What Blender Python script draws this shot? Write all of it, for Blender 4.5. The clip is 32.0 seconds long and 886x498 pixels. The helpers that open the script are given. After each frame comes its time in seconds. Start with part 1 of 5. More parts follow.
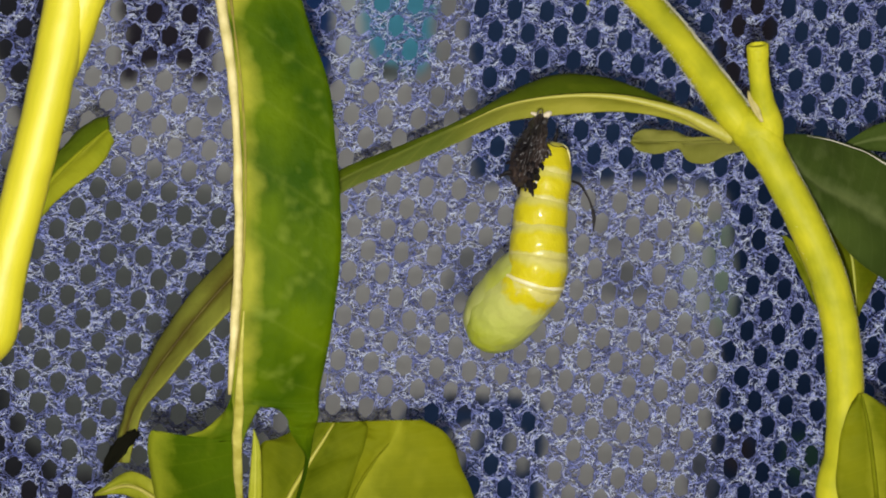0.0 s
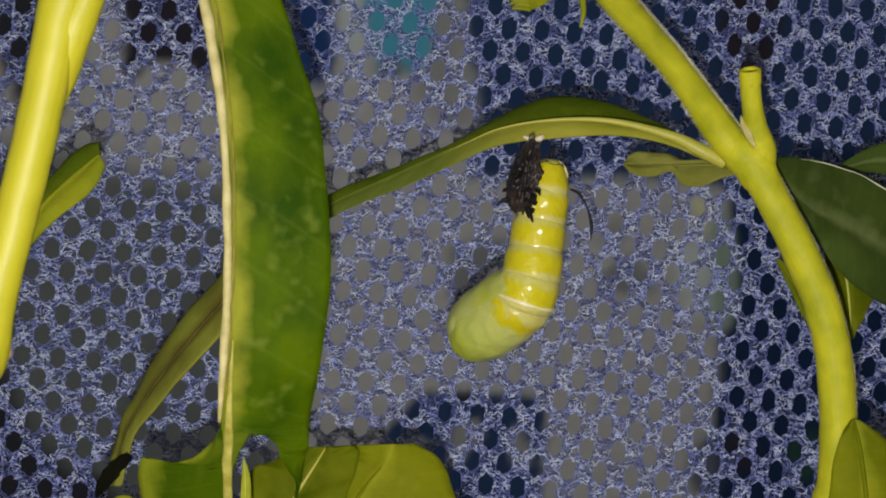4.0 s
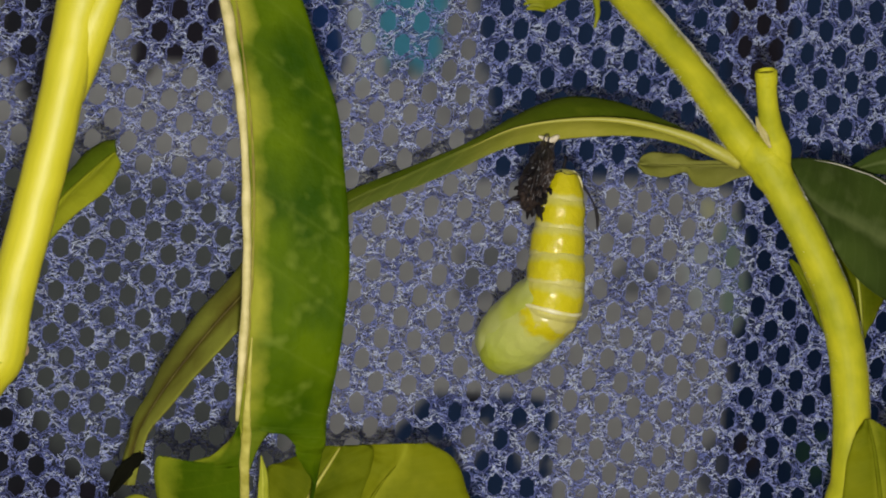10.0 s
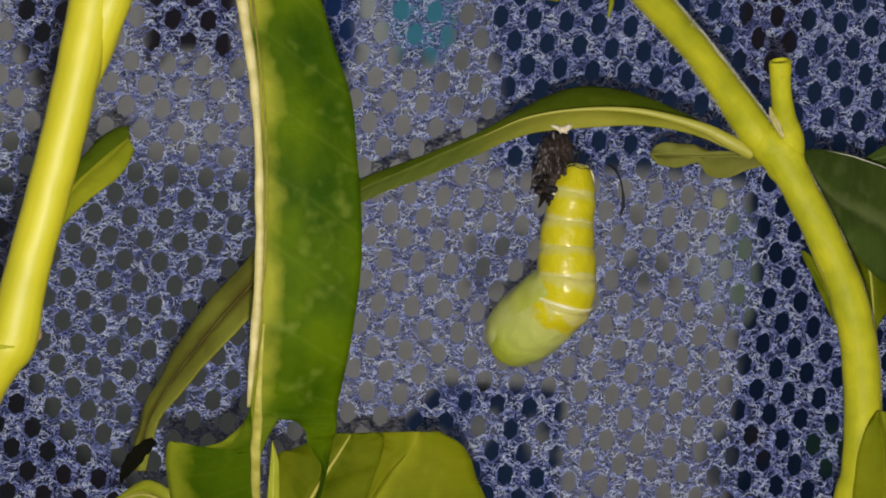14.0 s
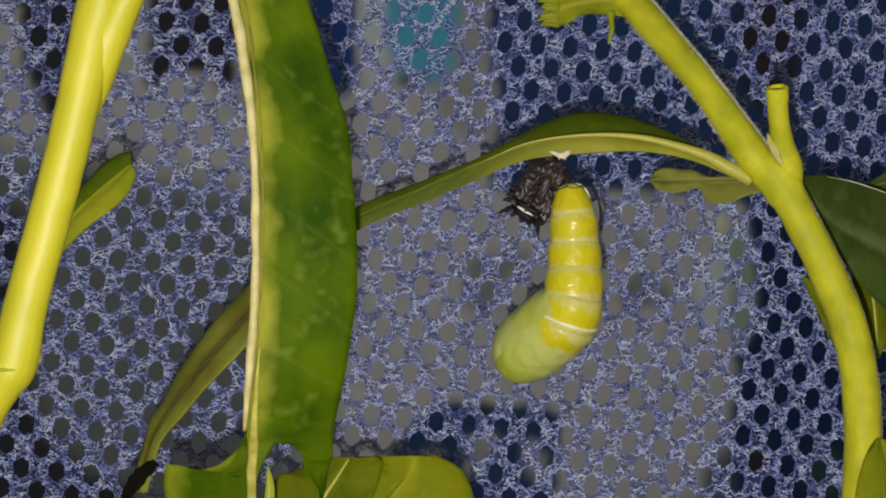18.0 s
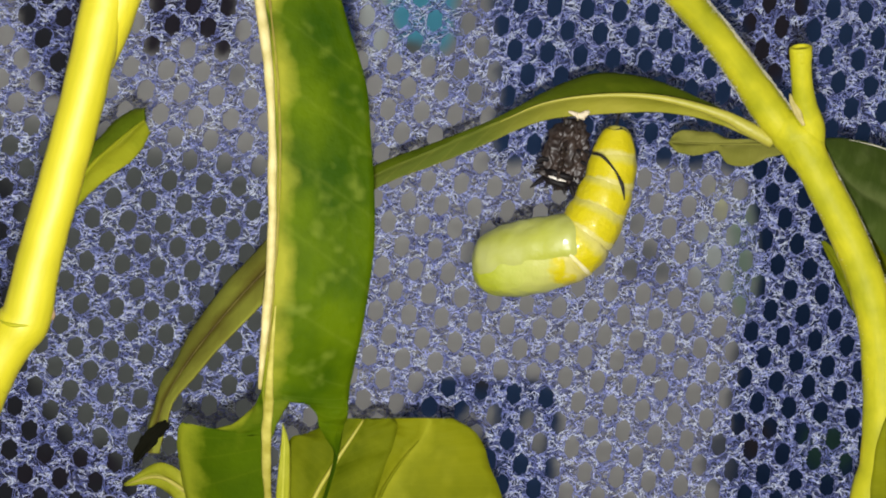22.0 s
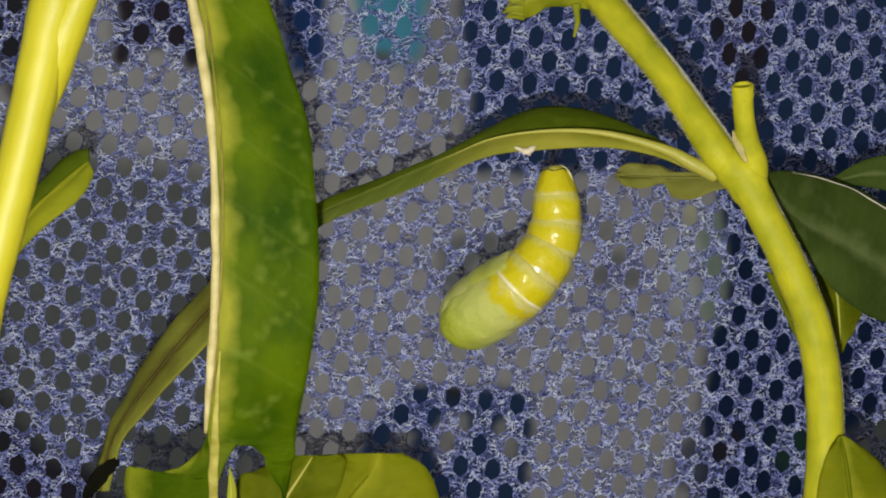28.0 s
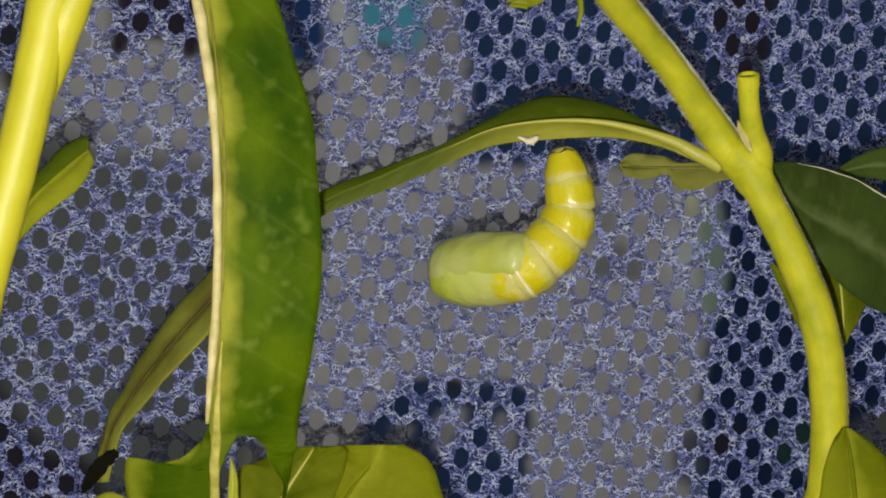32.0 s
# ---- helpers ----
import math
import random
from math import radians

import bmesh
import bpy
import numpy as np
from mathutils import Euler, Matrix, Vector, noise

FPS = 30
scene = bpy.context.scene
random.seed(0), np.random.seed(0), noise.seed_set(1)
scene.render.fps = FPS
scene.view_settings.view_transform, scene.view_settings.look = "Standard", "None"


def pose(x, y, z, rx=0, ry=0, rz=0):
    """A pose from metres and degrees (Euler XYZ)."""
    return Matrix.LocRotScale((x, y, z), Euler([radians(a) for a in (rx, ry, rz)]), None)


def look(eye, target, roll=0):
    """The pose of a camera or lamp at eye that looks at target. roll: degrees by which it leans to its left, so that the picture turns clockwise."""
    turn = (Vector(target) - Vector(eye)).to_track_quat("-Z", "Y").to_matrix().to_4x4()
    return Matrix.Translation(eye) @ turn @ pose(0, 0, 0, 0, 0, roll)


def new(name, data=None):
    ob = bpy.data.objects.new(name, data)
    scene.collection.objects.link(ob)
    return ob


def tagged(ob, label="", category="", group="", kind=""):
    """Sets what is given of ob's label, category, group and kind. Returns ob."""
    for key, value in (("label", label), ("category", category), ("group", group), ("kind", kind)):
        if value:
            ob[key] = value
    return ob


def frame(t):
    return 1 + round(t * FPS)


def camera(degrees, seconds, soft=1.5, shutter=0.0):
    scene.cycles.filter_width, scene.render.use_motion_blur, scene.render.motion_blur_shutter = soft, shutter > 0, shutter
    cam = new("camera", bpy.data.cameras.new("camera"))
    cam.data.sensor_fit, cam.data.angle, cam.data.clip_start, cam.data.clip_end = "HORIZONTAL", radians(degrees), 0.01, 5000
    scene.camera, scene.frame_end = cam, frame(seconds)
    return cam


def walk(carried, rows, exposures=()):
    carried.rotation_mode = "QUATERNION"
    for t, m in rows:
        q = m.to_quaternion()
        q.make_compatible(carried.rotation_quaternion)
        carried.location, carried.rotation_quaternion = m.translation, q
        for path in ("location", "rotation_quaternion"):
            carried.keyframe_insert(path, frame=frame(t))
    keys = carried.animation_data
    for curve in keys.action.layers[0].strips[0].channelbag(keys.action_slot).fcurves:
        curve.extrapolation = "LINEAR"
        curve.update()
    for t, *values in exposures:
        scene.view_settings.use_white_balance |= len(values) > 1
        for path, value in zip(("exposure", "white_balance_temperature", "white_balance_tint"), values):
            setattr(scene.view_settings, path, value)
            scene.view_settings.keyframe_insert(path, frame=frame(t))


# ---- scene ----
# A butterfly pupa sheds its last skin under a milkweed leaf in a mesh cage. Lengths below are millimetres, scaled by MM.
MM = 0.001
cam = camera(40, 32.0, soft=1.95)
PATH = [
    (0.0, look((0.00397, -0.17193, 0.00096), (0.00581, 0.00306, 0.00203), -0.55)),
    (0.5, look((0.00446, -0.17212, 0.00077), (0.00544, 0.00287, 0.00182), -0.65)),
    (1.0, look((0.00429, -0.17223, 0.00115), (0.00461, 0.00276, 0.00164), -0.45)),
    (1.5, look((0.00500, -0.17189, 0.00233), (0.00621, 0.00311, 0.00276), -0.36)),
    (2.0, look((0.00692, -0.17205, 0.00369), (0.00801, 0.00295, 0.00327), -0.61)),
    (2.5, look((0.00666, -0.17199, 0.00430), (0.00738, 0.00301, 0.00331), -0.54)),
    (3.0, look((0.00595, -0.17261, 0.00576), (0.00589, 0.00239, 0.00541), -0.68)),
    (3.5, look((0.00692, -0.17182, 0.00566), (0.00682, 0.00318, 0.00542), -0.60)),
    (5.5, look((0.00239, -0.17156, 0.00387), (0.00462, 0.00343, 0.00500), -0.56)),
    (6.0, look((0.00062, -0.17207, 0.00313), (0.00274, 0.00291, 0.00402), -0.65)),
    (6.5, look((0.00282, -0.17224, 0.00494), (0.00457, 0.00274, 0.00673), -0.68)),
    (7.0, look((0.00195, -0.17204, 0.00520), (0.00381, 0.00294, 0.00746), -0.49)),
    (7.5, look((0.00211, -0.17196, 0.00438), (0.00456, 0.00301, 0.00643), -0.51)),
    (8.0, look((0.00131, -0.17182, 0.00388), (0.00328, 0.00316, 0.00565), -0.48)),
    (8.5, look((0.00238, -0.17104, 0.00313), (0.00478, 0.00394, 0.00410), -0.42)),
    (9.0, look((0.00318, -0.17167, 0.00444), (0.00569, 0.00331, 0.00566), -0.41)),
    (9.5, look((0.00349, -0.17140, 0.00447), (0.00682, 0.00357, 0.00507), -0.40)),
    (10.0, look((0.00213, -0.17167, 0.00477), (0.00483, 0.00330, 0.00543), -0.34)),
    (10.5, look((0.00364, -0.17168, 0.00470), (0.00624, 0.00330, 0.00611), -0.33)),
    (11.0, look((0.00211, -0.17209, 0.00499), (0.00447, 0.00288, 0.00671), -0.16)),
    (11.5, look((0.00254, -0.17194, 0.00527), (0.00550, 0.00303, 0.00606), -0.22)),
    (12.0, look((0.00239, -0.17247, 0.00628), (0.00514, 0.00251, 0.00734), -0.22)),
    (12.5, look((0.00267, -0.17239, 0.00531), (0.00469, 0.00260, 0.00617), -0.23)),
    (13.0, look((0.00174, -0.17238, 0.00605), (0.00314, 0.00262, 0.00666), 0.07)),
    (13.5, look((0.00100, -0.17227, 0.00550), (0.00234, 0.00273, 0.00568), 0.02)),
    (14.0, look((0.00170, -0.17174, 0.00373), (0.00312, 0.00326, 0.00379), 0.07)),
    (14.5, look((0.00157, -0.17174, 0.00540), (0.00360, 0.00324, 0.00574), 0.04)),
    (16.5, look((0.00664, -0.17306, 0.00524), (0.00368, 0.00190, 0.00770), 0.29)),
    (17.0, look((0.00707, -0.17297, 0.00574), (0.00457, 0.00198, 0.00908), 0.43)),
    (17.5, look((0.00589, -0.17272, 0.00478), (0.00328, 0.00224, 0.00745), 0.31)),
    (18.0, look((0.00697, -0.17277, 0.00485), (0.00331, 0.00217, 0.00739), 0.24)),
    (18.5, look((0.00459, -0.17334, 0.00461), (0.00047, 0.00159, 0.00703), 0.47)),
    (19.0, look((0.00492, -0.17280, 0.00412), (0.00117, 0.00215, 0.00584), 0.34)),
    (19.5, look((0.00431, -0.17210, 0.00373), (-0.00066, 0.00283, 0.00415), 0.37)),
    (20.0, look((0.00422, -0.17233, 0.00346), (-0.00128, 0.00259, 0.00299), 0.44)),
    (20.5, look((0.00386, -0.17134, 0.00355), (-0.00111, 0.00359, 0.00290), 0.65)),
    (21.0, look((0.00429, -0.17134, 0.00197), (-0.00003, 0.00361, 0.00207), 0.62)),
    (21.5, look((0.00555, -0.17060, 0.00145), (0.00193, 0.00436, 0.00126), 0.70)),
    (22.0, look((0.00416, -0.17084, 0.00179), (0.00097, 0.00414, 0.00172), 0.69)),
    (22.5, look((0.00555, -0.17130, 0.00419), (0.00345, 0.00369, 0.00508), 0.74)),
    (23.0, look((0.00482, -0.17073, 0.00248), (0.00275, 0.00426, 0.00322), 0.70)),
    (23.5, look((0.00777, -0.17065, 0.00345), (0.00529, 0.00434, 0.00397), 0.60)),
    (24.0, look((0.00857, -0.17088, 0.00438), (0.00641, 0.00410, 0.00605), 0.54)),
    (24.5, look((0.01178, -0.17022, 0.00534), (0.00921, 0.00476, 0.00675), 0.41)),
    (26.5, look((0.00921, -0.17080, 0.01020), (0.00975, 0.00419, 0.00835), -0.15)),
    (27.0, look((0.00537, -0.17097, 0.00739), (0.00643, 0.00401, 0.00513), 0.12)),
    (27.5, look((0.00722, -0.17091, 0.00728), (0.00752, 0.00406, 0.00424), 0.19)),
    (28.0, look((0.00805, -0.17129, 0.00969), (0.00850, 0.00369, 0.00697), 0.20)),
    (28.5, look((0.00954, -0.17091, 0.01020), (0.01120, 0.00406, 0.00803), 0.22)),
    (29.0, look((0.00916, -0.17075, 0.00922), (0.01129, 0.00422, 0.00702), 0.19)),
    (29.5, look((0.00939, -0.17063, 0.00962), (0.01114, 0.00435, 0.00720), 0.13)),
    (30.0, look((0.00987, -0.17057, 0.00994), (0.01135, 0.00440, 0.00735), 0.14)),
    (30.5, look((0.00964, -0.17045, 0.01007), (0.01175, 0.00450, 0.00687), 0.17)),
    (31.0, look((0.00812, -0.17059, 0.00907), (0.00999, 0.00438, 0.00601), 0.17)),
    (31.5, look((0.00822, -0.17056, 0.00897), (0.00975, 0.00440, 0.00586), 0.15)),
    (32.0, look((0.00666, -0.17010, 0.00903), (0.00814, 0.00486, 0.00556), 0.35)),
]
walk(cam, PATH, exposures=[(0.0, 0.15), (1.0, 0.06), (2.0, -0.10), (3.0, -0.29), (6.0, -0.20), (7.0, -0.29), (8.0, -0.23), (9.0, -0.13), (10.0, -0.25), (11.0, -0.26), (12.0, -0.25), (13.0, -0.26), (14.0, -0.26), (17.0, -0.22), (18.0, -0.24), (19.0, -0.19), (20.0, 0.35), (21.0, 0.32), (22.0, 0.33), (23.0, 0.46), (24.0, 0.16), (27.0, -0.12), (28.0, -0.08), (29.0, -0.41), (30.0, -0.39), (31.0, -0.37), (32.0, -0.09)])

# ---- light: the small white torch beside the lens, dim surroundings, and an added backlight ----
world = bpy.data.worlds.new("world")
world.use_nodes = True
world.node_tree.nodes["Background"].inputs[0].default_value = (0.5, 0.6, 1.0, 1)
world.node_tree.nodes["Background"].inputs[1].default_value = 0.02
scene.world = world
torch = new("torch_light", bpy.data.lights.new("torch_light", "POINT"))
torch.data.energy = 1.41
torch.data.shadow_soft_size = 0.0022
torch.data.color = (0.985, 0.97, 0.95)
torch.location = (0.003, -0.170, -0.012)
# unseen lamp added behind the cloth so that it shows bright through the holes
cloth_backlight = new("cloth_backlight", bpy.data.lights.new("cloth_backlight", "AREA"))
cloth_backlight.data.shape, cloth_backlight.data.size = "DISK", 0.36
cloth_backlight.data.energy = 1.6
cloth_backlight.data.color = (1.0, 0.95, 0.95)
cloth_backlight.matrix_world = look((-0.02, 0.315, 0.03), (0, 0.08, 0))


# ---- materials ----
def material(name, base, rough=0.5, spec=0.5, second=None, scale=200.0, bump=0.15, bump_scale=900.0, translucent=0.0, coat=0.0):
    """A node material: two tones mixed by noise at two scales, relief, and some light let through."""
    m = bpy.data.materials.new(name)
    m.use_nodes = True
    n, l = m.node_tree.nodes, m.node_tree.links
    b = n["Principled BSDF"]
    b.inputs["Roughness"].default_value = rough
    b.inputs["Specular IOR Level"].default_value = spec
    b.inputs["Coat Weight"].default_value = coat
    b.inputs["Coat Roughness"].default_value = 0.08
    co = n.new("ShaderNodeTexCoord")
    big, fine = n.new("ShaderNodeTexNoise"), n.new("ShaderNodeTexNoise")
    big.inputs["Scale"].default_value, fine.inputs["Scale"].default_value = scale, bump_scale
    big.inputs["Detail"].default_value = fine.inputs["Detail"].default_value = 3
    for t in (big, fine):
        l.new(co.outputs["Object"], t.inputs["Vector"])
    mix = n.new("ShaderNodeMix")
    mix.data_type = "RGBA"
    mix.inputs[6].default_value = (*base, 1)
    mix.inputs[7].default_value = (*(second or [c * 0.7 for c in base]), 1)
    ramp = n.new("ShaderNodeMapRange")
    ramp.inputs[1].default_value, ramp.inputs[2].default_value = 0.35, 0.7
    l.new(big.outputs["Fac"], ramp.inputs[0])
    l.new(ramp.outputs[0], mix.inputs[0])
    l.new(mix.outputs[2], b.inputs["Base Color"])
    bm = n.new("ShaderNodeBump")
    bm.inputs["Strength"].default_value, bm.inputs["Distance"].default_value = bump, 0.0003
    l.new(fine.outputs["Fac"], bm.inputs["Height"])
    l.new(bm.outputs["Normal"], b.inputs["Normal"])
    l.new(bm.outputs["Normal"], b.inputs["Coat Normal"])
    if translucent:
        tr, add, out = n.new("ShaderNodeBsdfTranslucent"), n.new("ShaderNodeMixShader"), n["Material Output"]
        l.new(mix.outputs[2], tr.inputs["Color"])
        add.inputs[0].default_value = translucent
        l.new(b.outputs[0], add.inputs[1]), l.new(tr.outputs[0], add.inputs[2])
        l.new(add.outputs[0], out.inputs["Surface"])
    return m


def leaf_material(name, base, vein, dark, rough=0.62, rib=-0.06, margin=0.0, tone=0.6, face=None, rib_tint=None, fray=(0.34, 380), band=None, blots=(0.55, 0.85, 0.5)):
    """Leaf tissue with side veins that run off the midrib, from the leaf's own length and breadth (its UV map)."""
    m = material(name, base, rough + 0.1, 0.05, dark, 120, 0.4, 1300, 0.18)
    n, l = m.node_tree.nodes, m.node_tree.links
    mix = next(x for x in n if x.bl_idname == "ShaderNodeMix")
    uv, sep = n.new("ShaderNodeUVMap"), n.new("ShaderNodeSeparateXYZ")
    uv.uv_map = "blade"
    l.new(uv.outputs[0], sep.inputs[0])
    far, lift, run, wave, edge = (n.new("ShaderNodeMath") for _ in range(5))
    far.operation, far.inputs[1].default_value = "ABSOLUTE", 0
    l.new(sep.outputs["Y"], far.inputs[0])
    lift.operation, lift.inputs[1].default_value = "MULTIPLY", 0.055
    l.new(far.outputs[0], lift.inputs[0])
    run.operation = "SUBTRACT"
    l.new(sep.outputs["X"], run.inputs[0]), l.new(lift.outputs[0], run.inputs[1])
    wave.operation, wave.inputs[1].default_value = "PINGPONG", 0.03
    l.new(run.outputs[0], wave.inputs[0])
    edge.operation, edge.inputs[0].default_value = "DIVIDE", 0.0011
    l.new(wave.outputs[0], edge.inputs[1])
    edge.use_clamp = True
    tint, near, spot, ragged = n.new("ShaderNodeMix"), n.new("ShaderNodeMapRange"), n.new("ShaderNodeTexNoise"), n.new("ShaderNodeMath")
    spot.inputs["Scale"].default_value, spot.inputs["Detail"].default_value = fray[1], 4
    l.new(next(x for x in n if x.bl_idname == "ShaderNodeTexCoord").outputs["Object"], spot.inputs["Vector"])
    ragged.operation, ragged.inputs[1].default_value = "MULTIPLY_ADD", -fray[0]
    l.new(spot.outputs["Fac"], ragged.inputs[0]), l.new(far.outputs[0], ragged.inputs[2])
    near.inputs[1].default_value, near.inputs[2].default_value = band or (rib - 0.16, rib + 0.12)
    near.inputs[3].default_value, near.inputs[4].default_value = tone, 0.0
    l.new(ragged.outputs[0], near.inputs[0])
    if margin:
        near.inputs[1].default_value, near.inputs[2].default_value = margin - 0.05, margin - 0.30
    tint.data_type = "RGBA"
    tint.inputs[7].default_value = (*(rib_tint or [min(1, v * 1.25) for v in vein]), 1)
    l.new(near.outputs[0], tint.inputs[0])
    # pale blotches, and (face) a greener colour towards the blade's outer end
    blot, some, pale = n.new("ShaderNodeTexNoise"), n.new("ShaderNodeMapRange"), n.new("ShaderNodeMix")
    blot.inputs["Scale"].default_value, blot.inputs["Detail"].default_value = 230, 2
    l.new(next(x for x in n if x.bl_idname == "ShaderNodeTexCoord").outputs["Object"], blot.inputs["Vector"])
    some.inputs[1].default_value, some.inputs[2].default_value, some.inputs[4].default_value = blots
    l.new(blot.outputs["Fac"], some.inputs[0])
    pale.data_type = "RGBA"
    pale.inputs[7].default_value = (*vein, 1)
    l.new(some.outputs[0], pale.inputs[0])
    l.new(mix.outputs[2], pale.inputs[6])
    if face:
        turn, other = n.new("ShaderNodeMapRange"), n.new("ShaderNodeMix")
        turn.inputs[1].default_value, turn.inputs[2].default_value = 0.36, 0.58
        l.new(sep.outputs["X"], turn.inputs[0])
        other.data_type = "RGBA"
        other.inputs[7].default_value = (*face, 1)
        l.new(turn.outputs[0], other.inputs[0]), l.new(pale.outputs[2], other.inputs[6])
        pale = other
    l.new(pale.outputs[2], tint.inputs[6])
    over = n.new("ShaderNodeMix")
    over.data_type = "RGBA"
    over.inputs[7].default_value = (*vein, 1)
    soft = n.new("ShaderNodeMath")
    soft.operation, soft.inputs[1].default_value = "MULTIPLY", 0.10
    l.new(edge.outputs[0], soft.inputs[0])
    l.new(soft.outputs[0], over.inputs[0]), l.new(tint.outputs[2], over.inputs[6])
    for node in n:
        if node.bl_idname in ("ShaderNodeBsdfPrincipled", "ShaderNodeBsdfTranslucent"):
            l.new(over.outputs[2], node.inputs["Base Color" if "Principled" in node.bl_idname else "Color"])
    return m


def streaked(m, amount=0.25):
    """Fine ridges and paler streaks along a stem (UV)."""
    n, l = m.node_tree.nodes, m.node_tree.links
    b = n["Principled BSDF"]
    uv, grow, tex, rng, mul = (n.new("ShaderNode" + k) for k in ("UVMap", "Mapping", "TexNoise", "MapRange", "Mix"))
    uv.uv_map = "blade"
    grow.inputs["Scale"].default_value = (7, 16, 1)
    l.new(uv.outputs[0], grow.inputs[0]), l.new(grow.outputs[0], tex.inputs["Vector"])
    tex.inputs["Scale"].default_value, tex.inputs["Detail"].default_value = 1.0, 4
    rng.inputs[1].default_value, rng.inputs[2].default_value, rng.inputs[4].default_value = 0.4, 0.72, amount
    l.new(tex.outputs["Fac"], rng.inputs[0])
    mul.data_type = "RGBA"
    old = b.inputs["Base Color"].links[0].from_socket
    l.new(rng.outputs[0], mul.inputs[0]), l.new(old, mul.inputs[6])
    mul.inputs[7].default_value = (0.30, 0.31, 0.012, 1)
    l.new(mul.outputs[2], b.inputs["Base Color"])
    bump = next(x for x in n if x.bl_idname == "ShaderNodeBump")
    ridge = n.new("ShaderNodeBump")
    ridge.inputs["Strength"].default_value, ridge.inputs["Distance"].default_value = 0.1, 0.0004
    l.new(tex.outputs["Fac"], ridge.inputs["Height"]), l.new(bump.outputs[0], ridge.inputs["Normal"])
    l.new(ridge.outputs[0], b.inputs["Normal"])
    return m


STEM = streaked(material("stem_skin", (0.51, 0.475, 0.016), 0.58, 0.22, (0.31, 0.32, 0.009), 190, 0.25, 1300), 0.32)
STEM_PALE = streaked(material("stem_pale", (0.62, 0.55, 0.018), 0.52, 0.65, (0.49, 0.45, 0.007), 60, 0.12, 1600), 0.22)
DARK_LEAF = leaf_material("leaf_dark_green", (0.088, 0.140, 0.0008), (0.21, 0.26, 0.03), (0.024, 0.062, 0.0004), 0.5, -0.03, 0, 0.9, None, (0.34, 0.335, 0.03), (0.75, 140), (-0.47, -0.20), (0.58, 0.78, 0.6))
LEFT_BLADE = leaf_material("leaf_pale_margin", (0.062, 0.108, 0.0008), (0.19, 0.215, 0.012), (0.034, 0.07, 0.0006), 0.6, 0, 0.78, 0.9)
DRY_LEAF = leaf_material("leaf_drying", (0.27, 0.285, 0.04), (0.12, 0.09, 0.016), (0.18, 0.175, 0.026), 0.6, 0.05, 0, 0.75, None, (0.11, 0.082, 0.014))
DRY_RIB = material("midrib_brown", (0.07, 0.05, 0.012), 0.7, 0.15, (0.13, 0.11, 0.02), 400, 0.3, 2000)
FOOT_LEAF = leaf_material("leaf_foot", (0.205, 0.215, 0.005), (0.31, 0.31, 0.02), (0.125, 0.145, 0.003), 0.55, -0.05)
FOOT_DARK = leaf_material("leaf_foot_dark", (0.15, 0.168, 0.004), (0.22, 0.23, 0.012), (0.07, 0.092, 0.001), 0.6, -0.10)
OLIVE_LEAF = leaf_material("leaf_olive", (0.30, 0.31, 0.014), (0.38, 0.37, 0.04), (0.19, 0.215, 0.008))
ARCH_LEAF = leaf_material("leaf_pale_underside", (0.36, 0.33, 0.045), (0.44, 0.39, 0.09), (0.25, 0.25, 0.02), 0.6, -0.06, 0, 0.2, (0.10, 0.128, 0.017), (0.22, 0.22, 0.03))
LOBE_LEAF = leaf_material("leaf_lobed", (0.235, 0.23, 0.045), (0.31, 0.30, 0.08), (0.155, 0.16, 0.02))
ARCH_RIB = material("midrib_pale", (0.41, 0.375, 0.05), 0.45, 0.4, (0.36, 0.34, 0.04), 260, 0.3, 1500)
# darker green of folded leaf halves, some of their shade put into it
FOLD_LEAF = leaf_material("leaf_fold", (0.125, 0.17, 0.008), (0.19, 0.22, 0.015), (0.075, 0.115, 0.004), 0.62, -0.06, 0, 0.1)
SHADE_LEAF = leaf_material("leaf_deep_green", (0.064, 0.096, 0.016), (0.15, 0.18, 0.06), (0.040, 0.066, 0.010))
LIGHT_LEAF = leaf_material("leaf_yellow_green", (0.30, 0.31, 0.02), (0.50, 0.48, 0.09), (0.22, 0.25, 0.01))
RIB = material("midrib_olive", (0.42, 0.42, 0.04), 0.45, 0.4, (0.33, 0.34, 0.03), 200, 0.2, 2500)
CREAM = material("midrib_cream", (0.62, 0.53, 0.24), 0.55, 0.25, (0.40, 0.34, 0.11), 420, 0.4, 2000)
BROAD_RIB = material("midrib_yellow", (0.46, 0.41, 0.09), 0.6, 0.2, (0.22, 0.20, 0.014), 380, 0.5, 2000)
GROOVE_SHADE = material("groove_shade", (0.17, 0.13, 0.03), 0.7, 0.15, (0.26, 0.24, 0.03), 300, 0.4, 1500)
NECROTIC = material("dead_leaf_tip", (0.005, 0.005, 0.002), 0.9, 0.08)
SILK = material("silk", (0.72, 0.62, 0.44), 0.6, 0.3, (0.66, 0.55, 0.38), 900, 0.5, 4000)
HAIR = material("plant_hair", (0.80, 0.76, 0.58), 0.6, 0.3)
SKIN = material("shed_skin", (0.044, 0.029, 0.023), 0.42, 0.4, (0.009, 0.007, 0.007), 300, 0.35, 800)
BLACK = material("black_cuticle", (0.010, 0.008, 0.009), 0.55, 0.2)
WHITE_BAND = material("white_cuticle", (0.75, 0.7, 0.62), 0.35, 0.5)
CLOTH = material("printed_cloth", (1.0, 1.0, 1.0), 0.85, 0.1, (0.94, 0.94, 0.94), 300, 0.05, 900, 0.5)
dyed, weave = CLOTH.node_tree.nodes.new("ShaderNodeAttribute"), CLOTH.node_tree.nodes.new("ShaderNodeMix")
dyed.attribute_name = "print"
